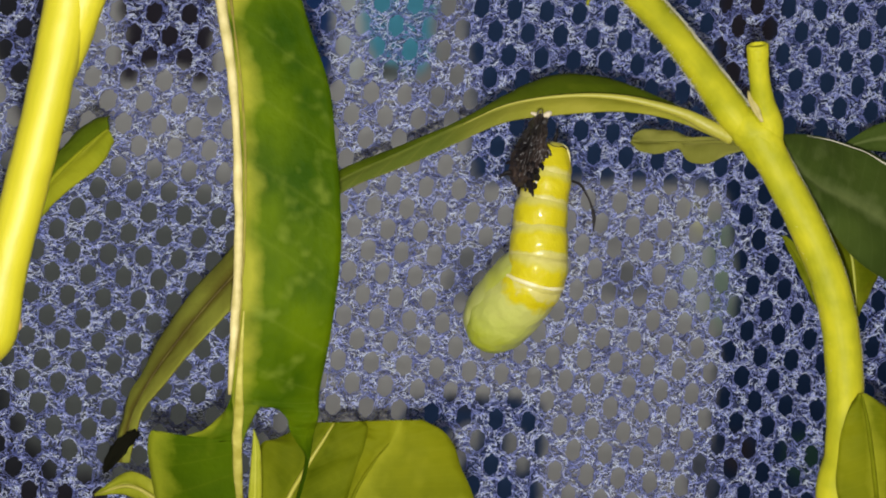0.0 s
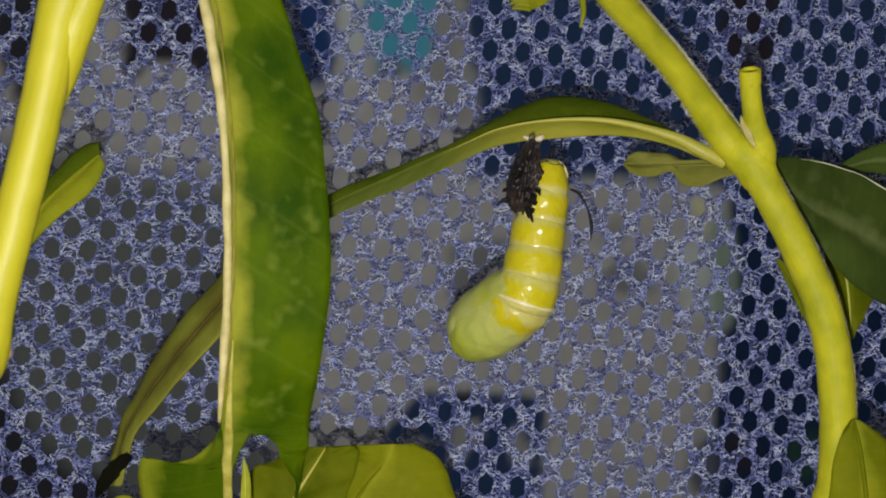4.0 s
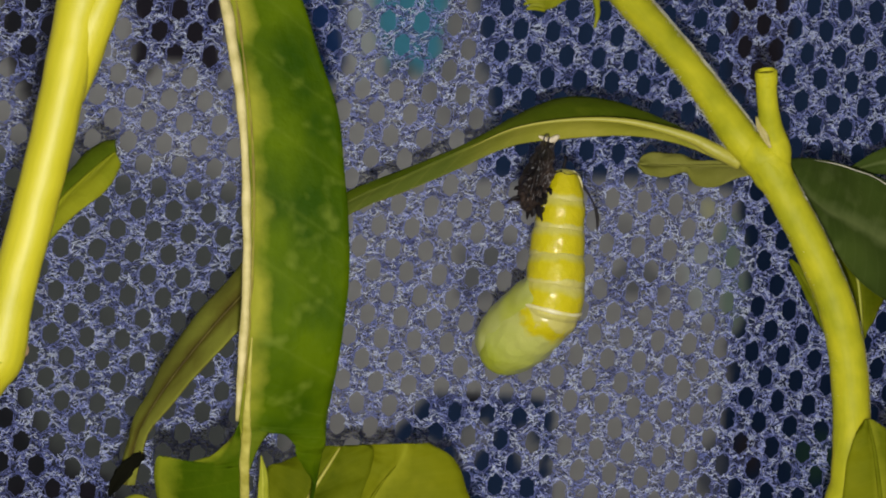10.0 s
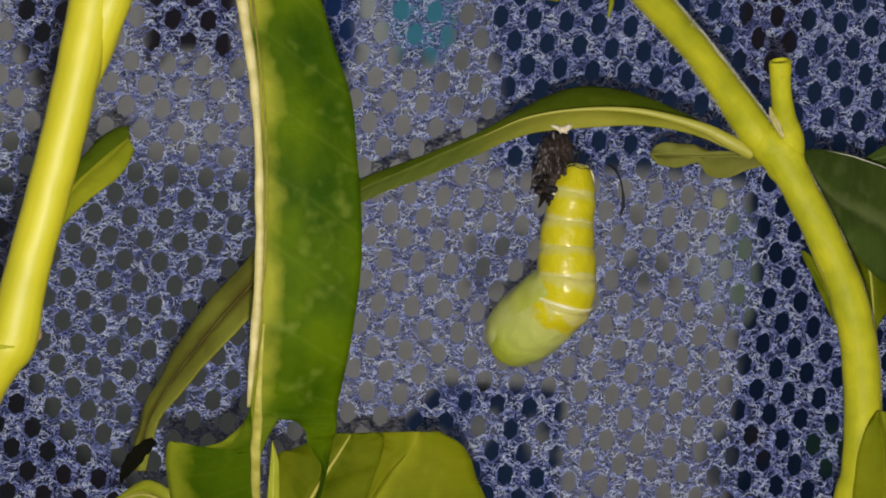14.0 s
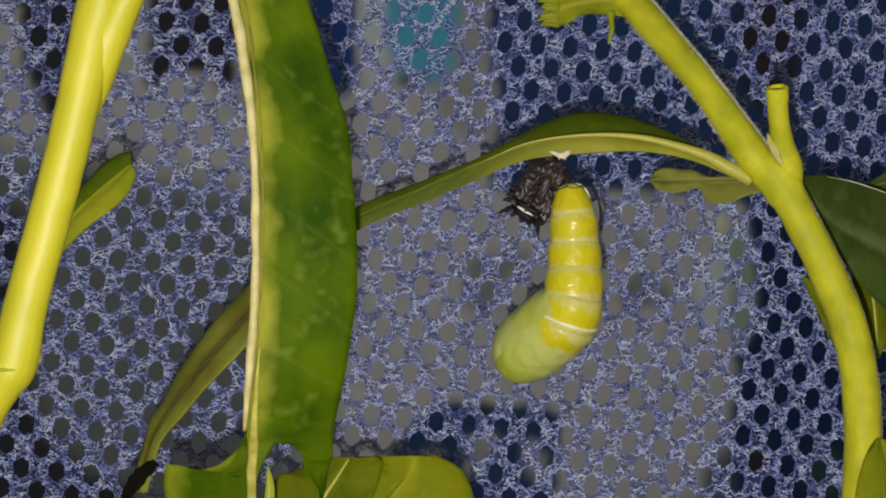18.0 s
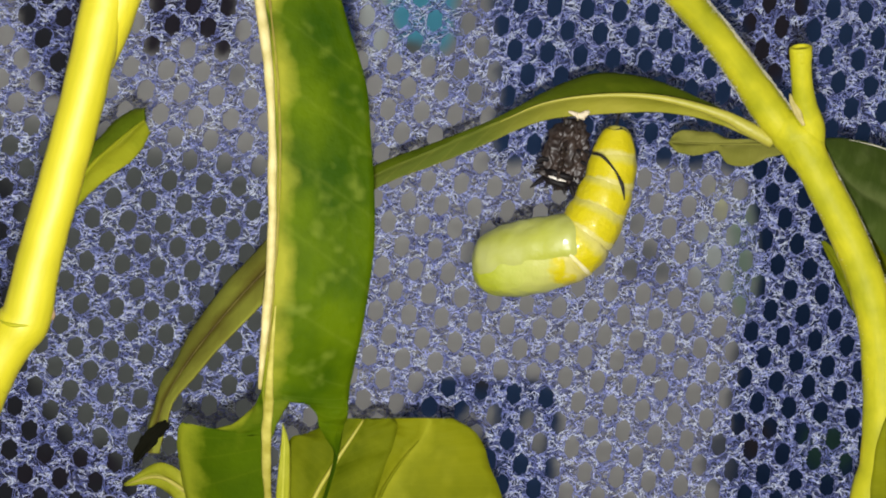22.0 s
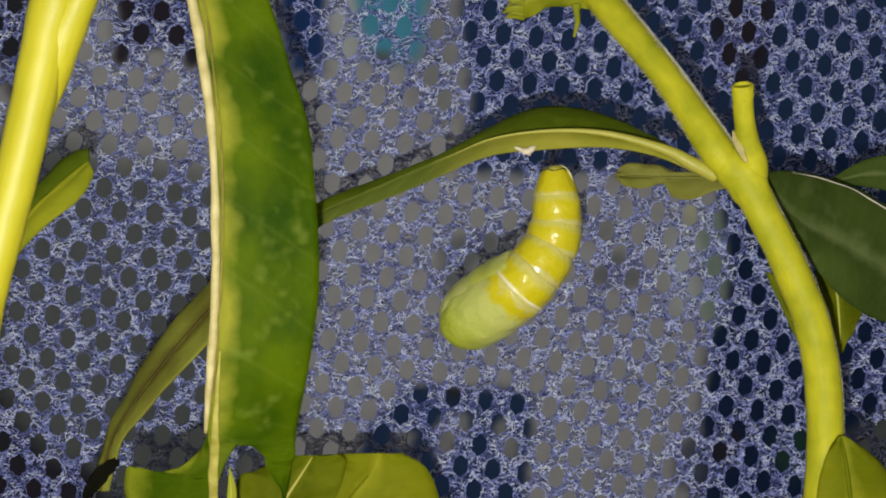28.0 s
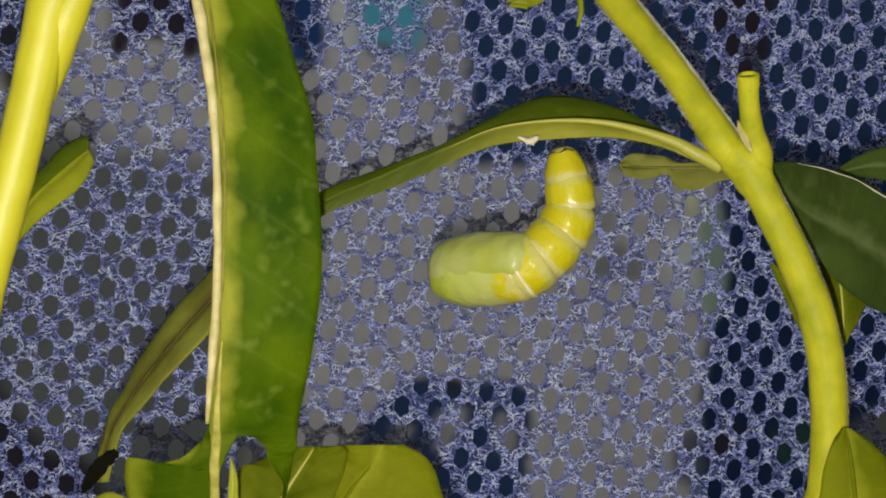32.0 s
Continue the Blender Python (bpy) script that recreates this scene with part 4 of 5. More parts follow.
def build_front_plant():
    plant = group_of("milkweed_plant", "milkweed stem with a long drooping leaf and chewed lower leaves", "plant")
    stem_node([(-110, 0, -200), (-86, -12, -90), (-60.7, -15.5, -25.5), (-56.7, -15.5, -15.5), (-54.3, -15.5, -11.0), (-52.7, -15.5, -8.6), (-51.8, -15.6, -6.6), (-50.5, -15.8, -0.4), (-48.4, -16.0, 7.2), (-46.4, -16.0, 14.8), (-44.1, -16.2, 24.1), (-41.9, -16.5, 34.1), (-39.9, -17.0, 42.6), (-38.1, -18.0, 52.4), (-36.1, -20.0, 63.0)],
              [3.3, 3.1, 3.0, 2.95, 3.0, 3.3, 3.05, 2.75, 2.7, 2.7, 2.75, 2.85, 3.0, 2.7, 2.4], "stem", STEM_PALE, plant, "bright yellow stem with a swollen joint", 220, 0.04)
    part("node_line", tube([(-55.6, -16.6, -7.3), (-54.4, -18.2, -8.0), (-52.6, -18.75, -8.5), (-50.9, -18.1, -8.5), (-49.9, -16.6, -7.9)], [0.08, 0.16, 0.2, 0.18, 0.08], 24, 8, 0.5, 2), STEM, plant, "scar line across the joint")
    part("bud", tube([(-50.4, -14.5, -8.4), (-49.7, -14.3, -7.4), (-49.4, -14.0, -6.2)], [0.6, 0.9, 0.3], 10, 10, 0.2, 1), material("pink_bud", (0.45, 0.30, 0.16), 0.6), plant, "small pinkish bud")

    # short torn leaf beside the stem
    fold = [(-48.2, -13.0, 6.4), (-46.4, -9.0, 11.5), (-44.0, -6.5, 14.8), (-41.8, -5.2, 17.2), (-39.9, -4.6, 18.9)]
    leaf = part("leaf", blade(fold, [(-0.3, 0.2, 0.3), (-1.2, 1.6, 1.7), (-1.6, 2.6, 2.5), (-1.7, 2.8, 2.9), (-0.6, 2.0, 2.2)], [(0.02, 0, -0.02)] * 5, 44, 8, 0.4, 0.4, 0.5, 21), FOLD_LEAF, plant, "short torn leaf beside the stem, its green half folded back")
    part("lower_half", blade([(x, y - 0.3, z) for x, y, z in fold], [(-0.02, 0, 0.02)] * 5, [(0.9, -0.2, -0.7), (1.7, -0.6, -1.8), (2.0, -0.9, -2.5), (1.7, -0.8, -2.5), (0.8, -0.3, -1.6)], 44, 7, 0.45, 0.5, 0.4, 47), OLIVE_LEAF, leaf, "yellow-green half with a rolled edge")
    part("midrib", tube([(x, y - 0.6, z) for x, y, z in fold], [0.4, 0.34, 0.26, 0.18, 0.1], 24, 8, 0.15, 4), OLIVE_LEAF, leaf)
    # petiole that leaves the stem at its upper node
    part("petiole", tube([(-43.2, -14.2, 25.0), (-41.6, -15.2, 30.0), (-39.9, -15.9, 34.6), (-37.9, -16.4, 38.8), (-35.6, -17.2, 42.8), (-33.0, -18.6, 48.0)], [1.6, 2.45, 2.55, 2.3, 2.0, 1.7], 40, 18, 0.06, 9), STEM_PALE, plant, "yellow petiole at the upper node")

    # the long hanging leaf, edge of its cream midrib towards the lens
    hang_line = [(-35.0, -20.0, 63.0), (-29.0, -19.0, 52.0), (-23.3, -18.0, 44.6), (-21.2, -17.6, 37.5), (-20.2, -17.6, 30.3), (-19.4, -17.5, 23.1), (-19.0, -17.5, 15.9), (-19.0, -17.4, 8.7), (-19.3, -17.2, 1.5), (-19.8, -17.0, -5.7), (-20.4, -16.0, -11.6), (-20.8, -15.0, -16.1), (-20.9, -14.6, -18.0), (-21.0, -14.4, -18.6), (-21.1, -14.0, -19.6), (-21.2, -13.7, -20.7), (-21.3, -13.4, -21.4), (-21.4, -13.1, -22.2), (-21.5, -12.5, -23.9), (-21.7, -11.0, -27.2), (-21.8, -7.0, -35.7), (-21.8, -3.0, -44.6)]
    bm = blade(hang_line,
                              [(-1.6, 0.4, 0)] * 10 + [(-1.5, 0.4, 0), (-1.2, 0.4, 0)] + [(-0.7, 0.3, 0)] * 10,
                              [(2, 1, 0), (5, 1, 0), (6.8, 1.5, 0), (7.8, 2, 0), (9.1, 2.3, 0), (10.6, 2.6, 0), (10.9, 3, 0), (11.4, 3, 0), (11.7, 3, 0), (11.3, 3, 0), (10.8, 3.5, 0), (10.2, 4, 0), (10.1, 4.2, 0), (10.0, 4.3, 0), (9.9, 4.4, 0), (9.8, 4.5, 0), (9.7, 4.6, 0), (9.6, 4.6, 0), (9.3, 4.8, 0), (8.8, 4.8, 0), (6, 4, 0), (1, 1, 0)],
                              220, 14, 0.5, 0.5, 1.0, 22, [0] * 12 + [0.0, 0.42, 0.56, 0.64, 0.66, 0.69, 0.80, 0.97, 0.98, 0.98])
    layer = bm.loops.layers.uv["blade"]
    for fc in bm.faces:
        for lp in fc.loops:
            if lp[layer].uv.y < 0:
                lp[layer].uv.y *= 0.1
    leaf = part("leaf", bm, DARK_LEAF, plant, "long drooping dark green leaf with a cream midrib")
    # thin brown tube; its colour carries the shade of the crease
    part("groove", tube([(x - 0.35, y - 0.35, z) for x, y, z in hang_line[:11]], [0.12, 0.14, 0.16, 0.15, 0.17, 0.16, 0.15, 0.16, 0.15, 0.14, 0.08], 120, 10, 0.7, 3, True, 0.5), GROOVE_SHADE, leaf, "brown line beside the rolled edge, the groove's shade in its colour")
    part("midrib", tube([(x + 0.1, y - 0.5, z) for x, y, z in hang_line[9:]], [0.1, 0.3, 0.5, 0.62, 0.64, 0.64, 0.64, 0.64, 0.64, 0.6, 0.55, 0.45, 0.3], 90, 14, 0.22, 3, True, 0.5), BROAD_RIB, leaf, "pale yellow midrib")
    part("flap", blade([(-20.5, -14.7, -17.9), (-20.5, -14.6, -18.4), (-20.6, -14.4, -19.1), (-20.6, -14.1, -20.1), (-20.7, -13.8, -21.2), (-20.8, -13.2, -23.0)], [(-0.1, 0.2, 0)] * 6, [(2.3, 1.2, 0), (2.1, 1.0, -0.2), (1.6, 0.6, -0.4), (1.15, 0.5, -0.2), (0.8, 0.3, 0), (0.2, 0.2, 0)], 30, 5, 0.3, 0.1, 0.1, 8), FOLD_LEAF, leaf)
    part("rib_edge", tube([(-36.4, -20.0, 63.0), (-30.8, -19.0, 52.0), (-25.0, -18.4, 44.5), (-22.9, -18.2, 37.4), (-21.8, -18.2, 30.9), (-20.9, -18.0, 24.5), (-20.4, -18.0, 17.3), (-20.2, -17.8, 8.7), (-20.3, -17.6, 1.5), (-20.8, -17.3, -5.7), (-21.4, -16.5, -11.6), (-22.0, -15.0, -16.5)], [0.4, 0.55, 0.72, 0.74, 0.66, 0.6, 0.56, 0.56, 0.56, 0.56, 0.5, 0.2], 110, 12, 0.3, 5), CREAM, leaf, "cream rolled leaf edge")
    part("left_blade", blade([(-21.4, -14.6, -16.3), (-21.5, -14.2, -18.3), (-21.4, -14.0, -19.8), (-21.4, -13.6, -21.0), (-21.5, -13.2, -21.8), (-21.5, -13.0, -22.5), (-21.5, -12.8, -23.0), (-21.8, -11.0, -27.2), (-22.0, -8.0, -35.5), (-22.2, -5.0, -42.4)],
                             [(-0.1, 0, 0), (-1.1, 0.3, 0), (-2.5, 0.6, 0), (-4.0, 1, 0), (-5.6, 1.2, -0.1), (-8.6, 1.5, 0), (-11.7, 1.6, 1.1), (-11.9, 1.6, 0.2), (-10, 1.5, 0), (-4, 1, 0)], [(0.05, 0.2, 0)] * 10, 80, 14, 0.4, 0.8, 0.9, 24), LEFT_BLADE, leaf, "chewed half of the blade with a pale margin")

    # chewed leaves at the foot
    leaf = part("leaf", blade([(-19.4, -3.0, -43.0), (-16.8, -1.0, -34.1), (-14.2, 1.0, -29.3), (-11.7, 2.0, -25.3), (-9.9, 2.4, -22.6)],
                              [(-2, 0, 5), (-3.8, 0.3, 3.6), (-6.3, 0.3, 3.6), (-6.4, 0.2, 0.6), (-3.4, 0.2, 0.0)], [(9, 1.5, 2), (9.5, 1.5, 3.5), (8.5, 1.5, 3.2), (6.2, 1, 2.4), (0.9, 0, 0.1)], 44, 10, 0.4, 0.7, 0.8, 23), FOOT_DARK, plant, "dark olive leaf with a chewed edge")
    part("midrib", tube([(-19.3, -3.8, -42.8), (-16.7, -1.8, -33.9), (-14.1, 0.2, -29.1), (-11.6, 1.3, -25.2), (-10.0, 1.9, -22.7)], [0.4, 0.34, 0.28, 0.22, 0.1], 24, 8), ARCH_RIB, leaf)
    leaf = part("leaf", blade([(-10.4, 2.0, -44.6), (-7.6, 3.0, -34.7), (-4.7, 4.0, -29.3), (-1.8, 5.0, -25.8), (-0.4, 5.5, -22.8)],
                              [(-5, 0, 2), (-5, 0, 3), (-4, 0, 2.5), (-4.6, 0, 1.2), (-6.5, 0, -0.1)], [(16, 2, -3), (18, 3, -3.2), (13, 2, -0.8), (8, 1.5, 0.6), (3, 0.5, 0.0)], 40, 10, 0.4, 1.1, 1.2, 27), FOOT_LEAF, plant, "broad yellow-green leaf with a rounded end")
    part("midrib", tube([(-10.3, 1.0, -44.3), (-7.7, 2.0, -34.1), (-4.8, 3.0, -29.0), (-2.2, 4.2, -25.9)], [0.3, 0.26, 0.2, 0.06], 24, 8), FOOT_LEAF, leaf)
    part("leaf", blade([(-19.4, -13.0, -38.7), (-19.1, -13.5, -30.4), (-18.9, -14.0, -25.9), (-18.9, -14.0, -23.5), (-19.1, -14.0, -21.1)],
                       [(-1.1, 0, 0), (-0.9, 0, 0), (-0.65, 0, 0), (-0.45, 0, 0), (-0.05, 0, 0)], [(1, 0, 0), (0.9, 0, 0), (0.75, 0, 0), (0.6, 0, 0), (0.05, 0, 0)], 24, 4, 0.3, 0.2, 0.1, 25), LIGHT_LEAF, plant, "thin pointed yellow-green sliver of leaf")
    foot = part("leaf", blade([(-31.3, 3.0, -37.2), (-36.4, 4.0, -33.3), (-40.2, 5.0, -31.6), (-44.9, 5.0, -33.0)],
                       [(0, 0, 2.5), (0, 0, 2.4), (0, 0, 1.8), (0, 0, 0.2)], [(0, 0, -2.5), (0, 0, -2.5), (0, 0, -1.6), (0, 0, -0.2)], 30, 6, 0.35, 0.5, 0.5, 26), LIGHT_LEAF, plant, "pointed yellow-green leaf at the foot")
    part("midrib", tube([(-31.1, 2.2, -37.0), (-36.2, 3.2, -33.1), (-40.0, 4.2, -31.7), (-44.2, 4.6, -32.8)], [0.3, 0.26, 0.22, 0.08], 20, 8), BROAD_RIB, foot)
    return plant


build_host_plant()
build_front_plant()

# white silk button on the leaf's underside
PAD = Vector((20.3, 5.0, 20.9))
silk = part("silk_button", tube([PAD + Vector((-1.5, -0.8, 0.75)), PAD + Vector((-0.9, -1.0, 0.5)), PAD + Vector((0.1, -1.15, 0.15)), PAD + Vector((0.9, -1.05, 0.5)), PAD + Vector((1.4, -0.8, 0.8))], [0.15, 0.36, 0.55, 0.4, 0.15], 60, 20, 0.9, 5), SILK)
for k in range(4):
    q = random.Random(k)
    x = q.uniform(-0.8, 0.8)
    part("silk_thread", tube([PAD + Vector((x, -1.3, 0.6)), PAD + Vector((x * 0.8, -1.5, 0.0)), PAD + Vector((x * 0.6 + q.uniform(-0.3, 0.3), -1.3, -0.5))], [0.10, 0.12, 0.05], 8, 5, 0.4, k), SILK, silk)
tagged(silk, "white silk pad stuck under the arching leaf", "silk pad")


# ---- the pupa, in rigid rings ----
pupa = group_of("butterfly_pupa", "soft yellow and cream banded butterfly pupa hanging by its tail", "pupa")


RADII = [3.2, 3.65, 3.95, 4.25, 4.5]
tail = part("tail_segment", shell([(-2.3, 0.1, 0.1, 0), (-2.1, 1.15, 1.15, 0), (-1.3, 2.05, 2.1, 0), (0.3, 2.75, 2.8, 0), (1.6, 3.15, 3.2, 0), (2.9, 3.2, 3.25, 0)], 22, 28, 1), TAIL, pupa, "rounded yellow tail segment")
part("tail_hook", tube([(0.1, 0, -1.9), (0.25, -0.1, -2.7), (0.1, -0.1, -3.5), (0.3, 0, -4.3)], [0.42, 0.26, 0.2, 0.16], 16, 8, 0.4, 2), BLACK, tail, "black tail hook")
part("tail_ring", tube([(1.92 * math.cos(g * math.pi / 8), 1.96 * math.sin(g * math.pi / 8), -1.55 + 0.16 * math.sin(g * 1.9)) for g in range(17)], [0.03 + 0.05 * abs(math.sin(g * 1.3)) for g in range(17)], 64, 7, 0.3, 4), BLACK, tail, "thin black ring round the tail tip")
part("membrane", tube([(-0.5, 0.1, -2.25), (-1.5, 0.1, -1.95), (-2.25, 0.2, -1.1), (-2.75, 0.3, 0.1)], [0.05, 0.09, 0.11, 0.04], 24, 7, 0.5, 6), RIDGE, tail, "pale shiny rim of membrane")
for side in (-1, 1):
    bm = bmesh.new()
    bmesh.ops.create_uvsphere(bm, u_segments=12, v_segments=8, radius=0.27)
    bmesh.ops.translate(bm, verts=bm.verts, vec=(0.25, 1.42 * side, -1.72))
    part("spot", bm, BLACK, tail, "small black spot")
rings = []
for k in range(4):
    r0, r1 = RADII[k], RADII[k + 1]
    mid = (r0 + r1) / 2
    seg = part("abdomen_segment", shell([(-2.9, r0 * 0.80, r0 * 0.82, 0), (-2.2, r0 * 0.97, r0 * 0.98, 0), (-0.8, mid * 1.03, mid * 1.04, 0), (0.8, mid * 1.04, mid * 1.05, 0), (2.2, r1 * 0.985, r1 * 0.99, 0), (2.9, r1 * 0.86, r1 * 0.88, 0)], 20, 32, 3 + k, 0.03), RING, pupa, "yellow ring with a cream band")
    rings.append(seg)
fore = part("thorax", shell([(-2.4, 3.7, 3.8, 0), (-0.9, 4.45, 4.5, 0), (1.0, 4.75, 4.8, 0.1), (4.0, 5.05, 5.0, 0.3), (7.5, 5.1, 5.0, 0.5), (10.5, 4.6, 4.6, 0.6), (12.6, 3.6, 3.8, 0.6), (13.9, 2.0, 2.3, 0.5), (14.3, 0.2, 0.3, 0.5)], 44, 40, 9, 0.04), FORE, pupa, "yellow-green thorax with a domed end")
part("ridge", shell([(1.1, 4.3, 4.35, 0), (1.3, 4.58, 4.64, 0), (1.5, 4.65, 4.71, 0), (1.7, 4.58, 4.64, 0), (1.9, 4.35, 4.4, 0)], 10, 40, 11, 0.03), RIDGE, rings[3], "raised white ridge")
part("wing_case", shell([(-3.6, 4.1, 3.2, 0.3), (-2.0, 5.1, 4.6, 0.35), (1.0, 5.6, 5.05, 0.4), (5.0, 5.9, 5.25, 0.5), (9.0, 5.7, 5.15, 0.6), (11.8, 4.9, 4.5, 0.6), (13.3, 3.4, 3.3, 0.5)], 34, 26, 13, 0.045, 1.45), WING, fore, "smooth pale green wing case")

# ---- the shed skin: a crumpled dark bundle on the silk ----
skin = group_of("shed_skin", "crumpled dark brown shed larval skin with black spines", "shed skin")


def crumple():
    """A sagging bag, broader than deep, drawn together at the top, with folds and cross pleats."""
    down, wide = [0, 0.1, 0.25, 0.45, 0.65, 0.85, 1], [0.9, 1.7, 2.6, 3.2, 3.25, 2.8, 1.5]
    bm = bmesh.new()
    bmesh.ops.create_icosphere(bm, subdivisions=6, radius=1)
    for v in bm.verts:
        p = v.co.copy()
        s = (1 - p.z) / 2
        flat = max(math.sqrt(max(1 - p.z * p.z, 0)), 0.12)
        w = float(np.interp(s, down, wide)) * min(1, flat / 0.5)
        fold = 0.34 * abs(noise.noise(p * 2.4 + Vector((1, 0, 0)))) + 0.22 * noise.noise(p * 4.6) + 0.06 * noise.noise(p * 10) - 0.08
        pleat = 0.05 * math.sin(p.z * 15 + 6 * noise.noise(p * 1.7))
        k = 1 + fold + pleat
        v.co = Vector((p.x / flat * w * k, p.y / flat * w * 0.56 * k, -5.4 + p.z * 5.4 * (1 + 0.4 * fold)))
    return bm


part("crumpled_skin", crumple(), SKIN, skin, "pleated brown-black skin")
rng_skin = random.Random(4)
for k in range(16):
    g, zz = rng_skin.uniform(0, 6.28), rng_skin.uniform(-10.0, -3.5)
    p = Vector((2.6 * math.cos(g), 1.5 * math.sin(g), zz))
    d = Vector((math.cos(g), math.sin(g), rng_skin.uniform(-0.9, 0.2)))
    part("spine", tube([p, p + d * 0.7, p + d * rng_skin.uniform(0.9, 1.4) + Vector((0, 0, -0.4))], [0.36, 0.28, 0.1], 8, 7, 0.3, k), BLACK, skin)
# a comb of stout spines down one side
for k in range(6):
    p = Vector((-0.4, -1.2, -4.0 - 0.95 * k))
    d = Vector((-0.28 + 0.06 * k, -0.95, -0.45 + 0.1 * (k % 3)))
    part("spine", tube([p, p + d * 1.1, p + d * 1.9 + Vector((0, 0, -0.35))], [0.5, 0.42, 0.22], 10, 8, 0.3, 40 + k), SKIN, skin, "stout brown spine")
# the old head end: dark rims with pale bars between them
for k, (x0, x1, zz, r, mat) in enumerate(((-2.6, 2.3, -9.0, 0.42, BLACK), (-1.7, 0.9, -9.65, 0.30, WHITE_BAND), (-2.3, 1.6, -10.2, 0.46, BLACK), (1.1, 2.1, -9.0, 0.22, WHITE_BAND))):
    xs = [x0 + (x1 - x0) * q / 4 for q in range(5)]
    part("stripe", tube([Vector((x, -2.35 + 0.2 * x * x - 0.12 * (mat is WHITE_BAND), zz + 0.05 * x * x)) for x in xs], [r * 0.4, r, r * 0.8, r, r * 0.4], 24, 8, 0.7, k), mat, skin, "white bar of the old skin" if mat is WHITE_BAND else "dark rim of the old skin")
for k in range(3):
    p = Vector((-2.4, -1.1 + 0.4 * k, -7.2 - 0.9 * k))
    part("leg", tube([p, p + Vector((-1.0, -0.3, -0.1)), p + Vector((-1.6, -0.4, -0.7))], [0.42, 0.34, 0.12], 10, 8, 0.25, 60 + k), BLACK, skin, "empty black leg of the old skin")
for k in range(5):
    p = Vector((-2.2 + 1.0 * k, -0.8 - 0.2 * (k % 2), -9.8))
    d = Vector((-0.7 + 0.32 * k, -0.35, -0.9))
    part("spine", tube([p, p + d * 1.0, p + d * rng_skin.uniform(1.6, 2.3)], [0.42, 0.34, 0.12], 10, 8, 0.3, 70 + k), BLACK, skin)
part("loop_hair", tube([Vector(p) @ Matrix.Rotation(radians(120), 3, "Z") for p in ((-0.3, -1.7, -0.8), (-0.34, -1.9, -0.1), (0.0, -1.9, 0.3), (0.34, -1.9, -0.05), (0.26, -1.7, -0.8))], [0.12, 0.10, 0.09, 0.10, 0.10], 24, 7), SKIN, skin, "thin loop of skin over the leaf edge")
filament = part("filament", tube([(-2.6, 0.6, 7.6), (-1.4, 0, 6.8), (-0.3, -0.2, 4.6), (0.2, -0.2, 2.2), (0, 0, 0)], [0.14, 0.22, 0.16, 0.25, 0.08], 40, 8, 0.3, 2), BLACK, skin, "thin black curved filament")


# ---- what moves ----
def bend(tail_at, mid_at, ridge_at, head_at, twist):
    """The pupa's poses at one moment from where its tail, middle, ridge and head end are (x, z): one matrix a piece."""
    t, m, r, h = (Vector((p[0], 5.0, p[1])) for p in (tail_at, mid_at, ridge_at, head_at))
    flat = (h - r).length
    reach = 14.2
    if flat < reach:
        h = h + Vector((0, min(math.sqrt(reach * reach - flat * flat), 8.0), 0))
    curve = glide([t, m, r, h], 31)
    step = np.linalg.norm(np.diff(curve[:21], axis=0), axis=1)
    run = np.concatenate([[0], np.cumsum(step)])
    poses = []

    def frame_at(p, d):
        d = d.normalized()
        left = Vector((d.z, 0, -d.x))
        left = left.normalized() if left.length > 0.05 else Vector((-1, 0, 0))
        away = d.cross(left)
        away = away if away.y > 0 else -away
        g = radians(twist)
        belly = (left * math.cos(g) + away * math.sin(g)).normalized()
        side = d.cross(belly)
        rot = Matrix((belly, side, d)).transposed().to_4x4()
        return Matrix.Translation(p * MM) @ rot

    for share in (0.095, 0.30, 0.51, 0.71, 0.90):
        s = share * run[-1]
        k = int(np.searchsorted(run, s))
        k = min(max(k, 1), 20)
        w = (s - run[k - 1]) / (run[k] - run[k - 1] + 1e-9)
        p = Vector(curve[k - 1] * (1 - w) + curve[k] * w)
        a, b = max(k - 3, 0), min(k + 2, 21)
        poses.append(frame_at(p, Vector(curve[b] - curve[a])))
    poses.append(frame_at(r, h - r))
    return poses


def hang(top, low, y=3.0, spin=0.0):
    """The shed skin's pose from its upper end to its lower end (x, z), turned about its own length by spin degrees."""
    d = Vector((low[0] - top[0], 0, low[1] - top[1]))
    return pose(top[0] * MM, y * MM, top[1] * MM, 0, math.degrees(math.atan2(-d.x, -d.z)), 0) @ pose(0, 0, 0, 0, 0, spin)


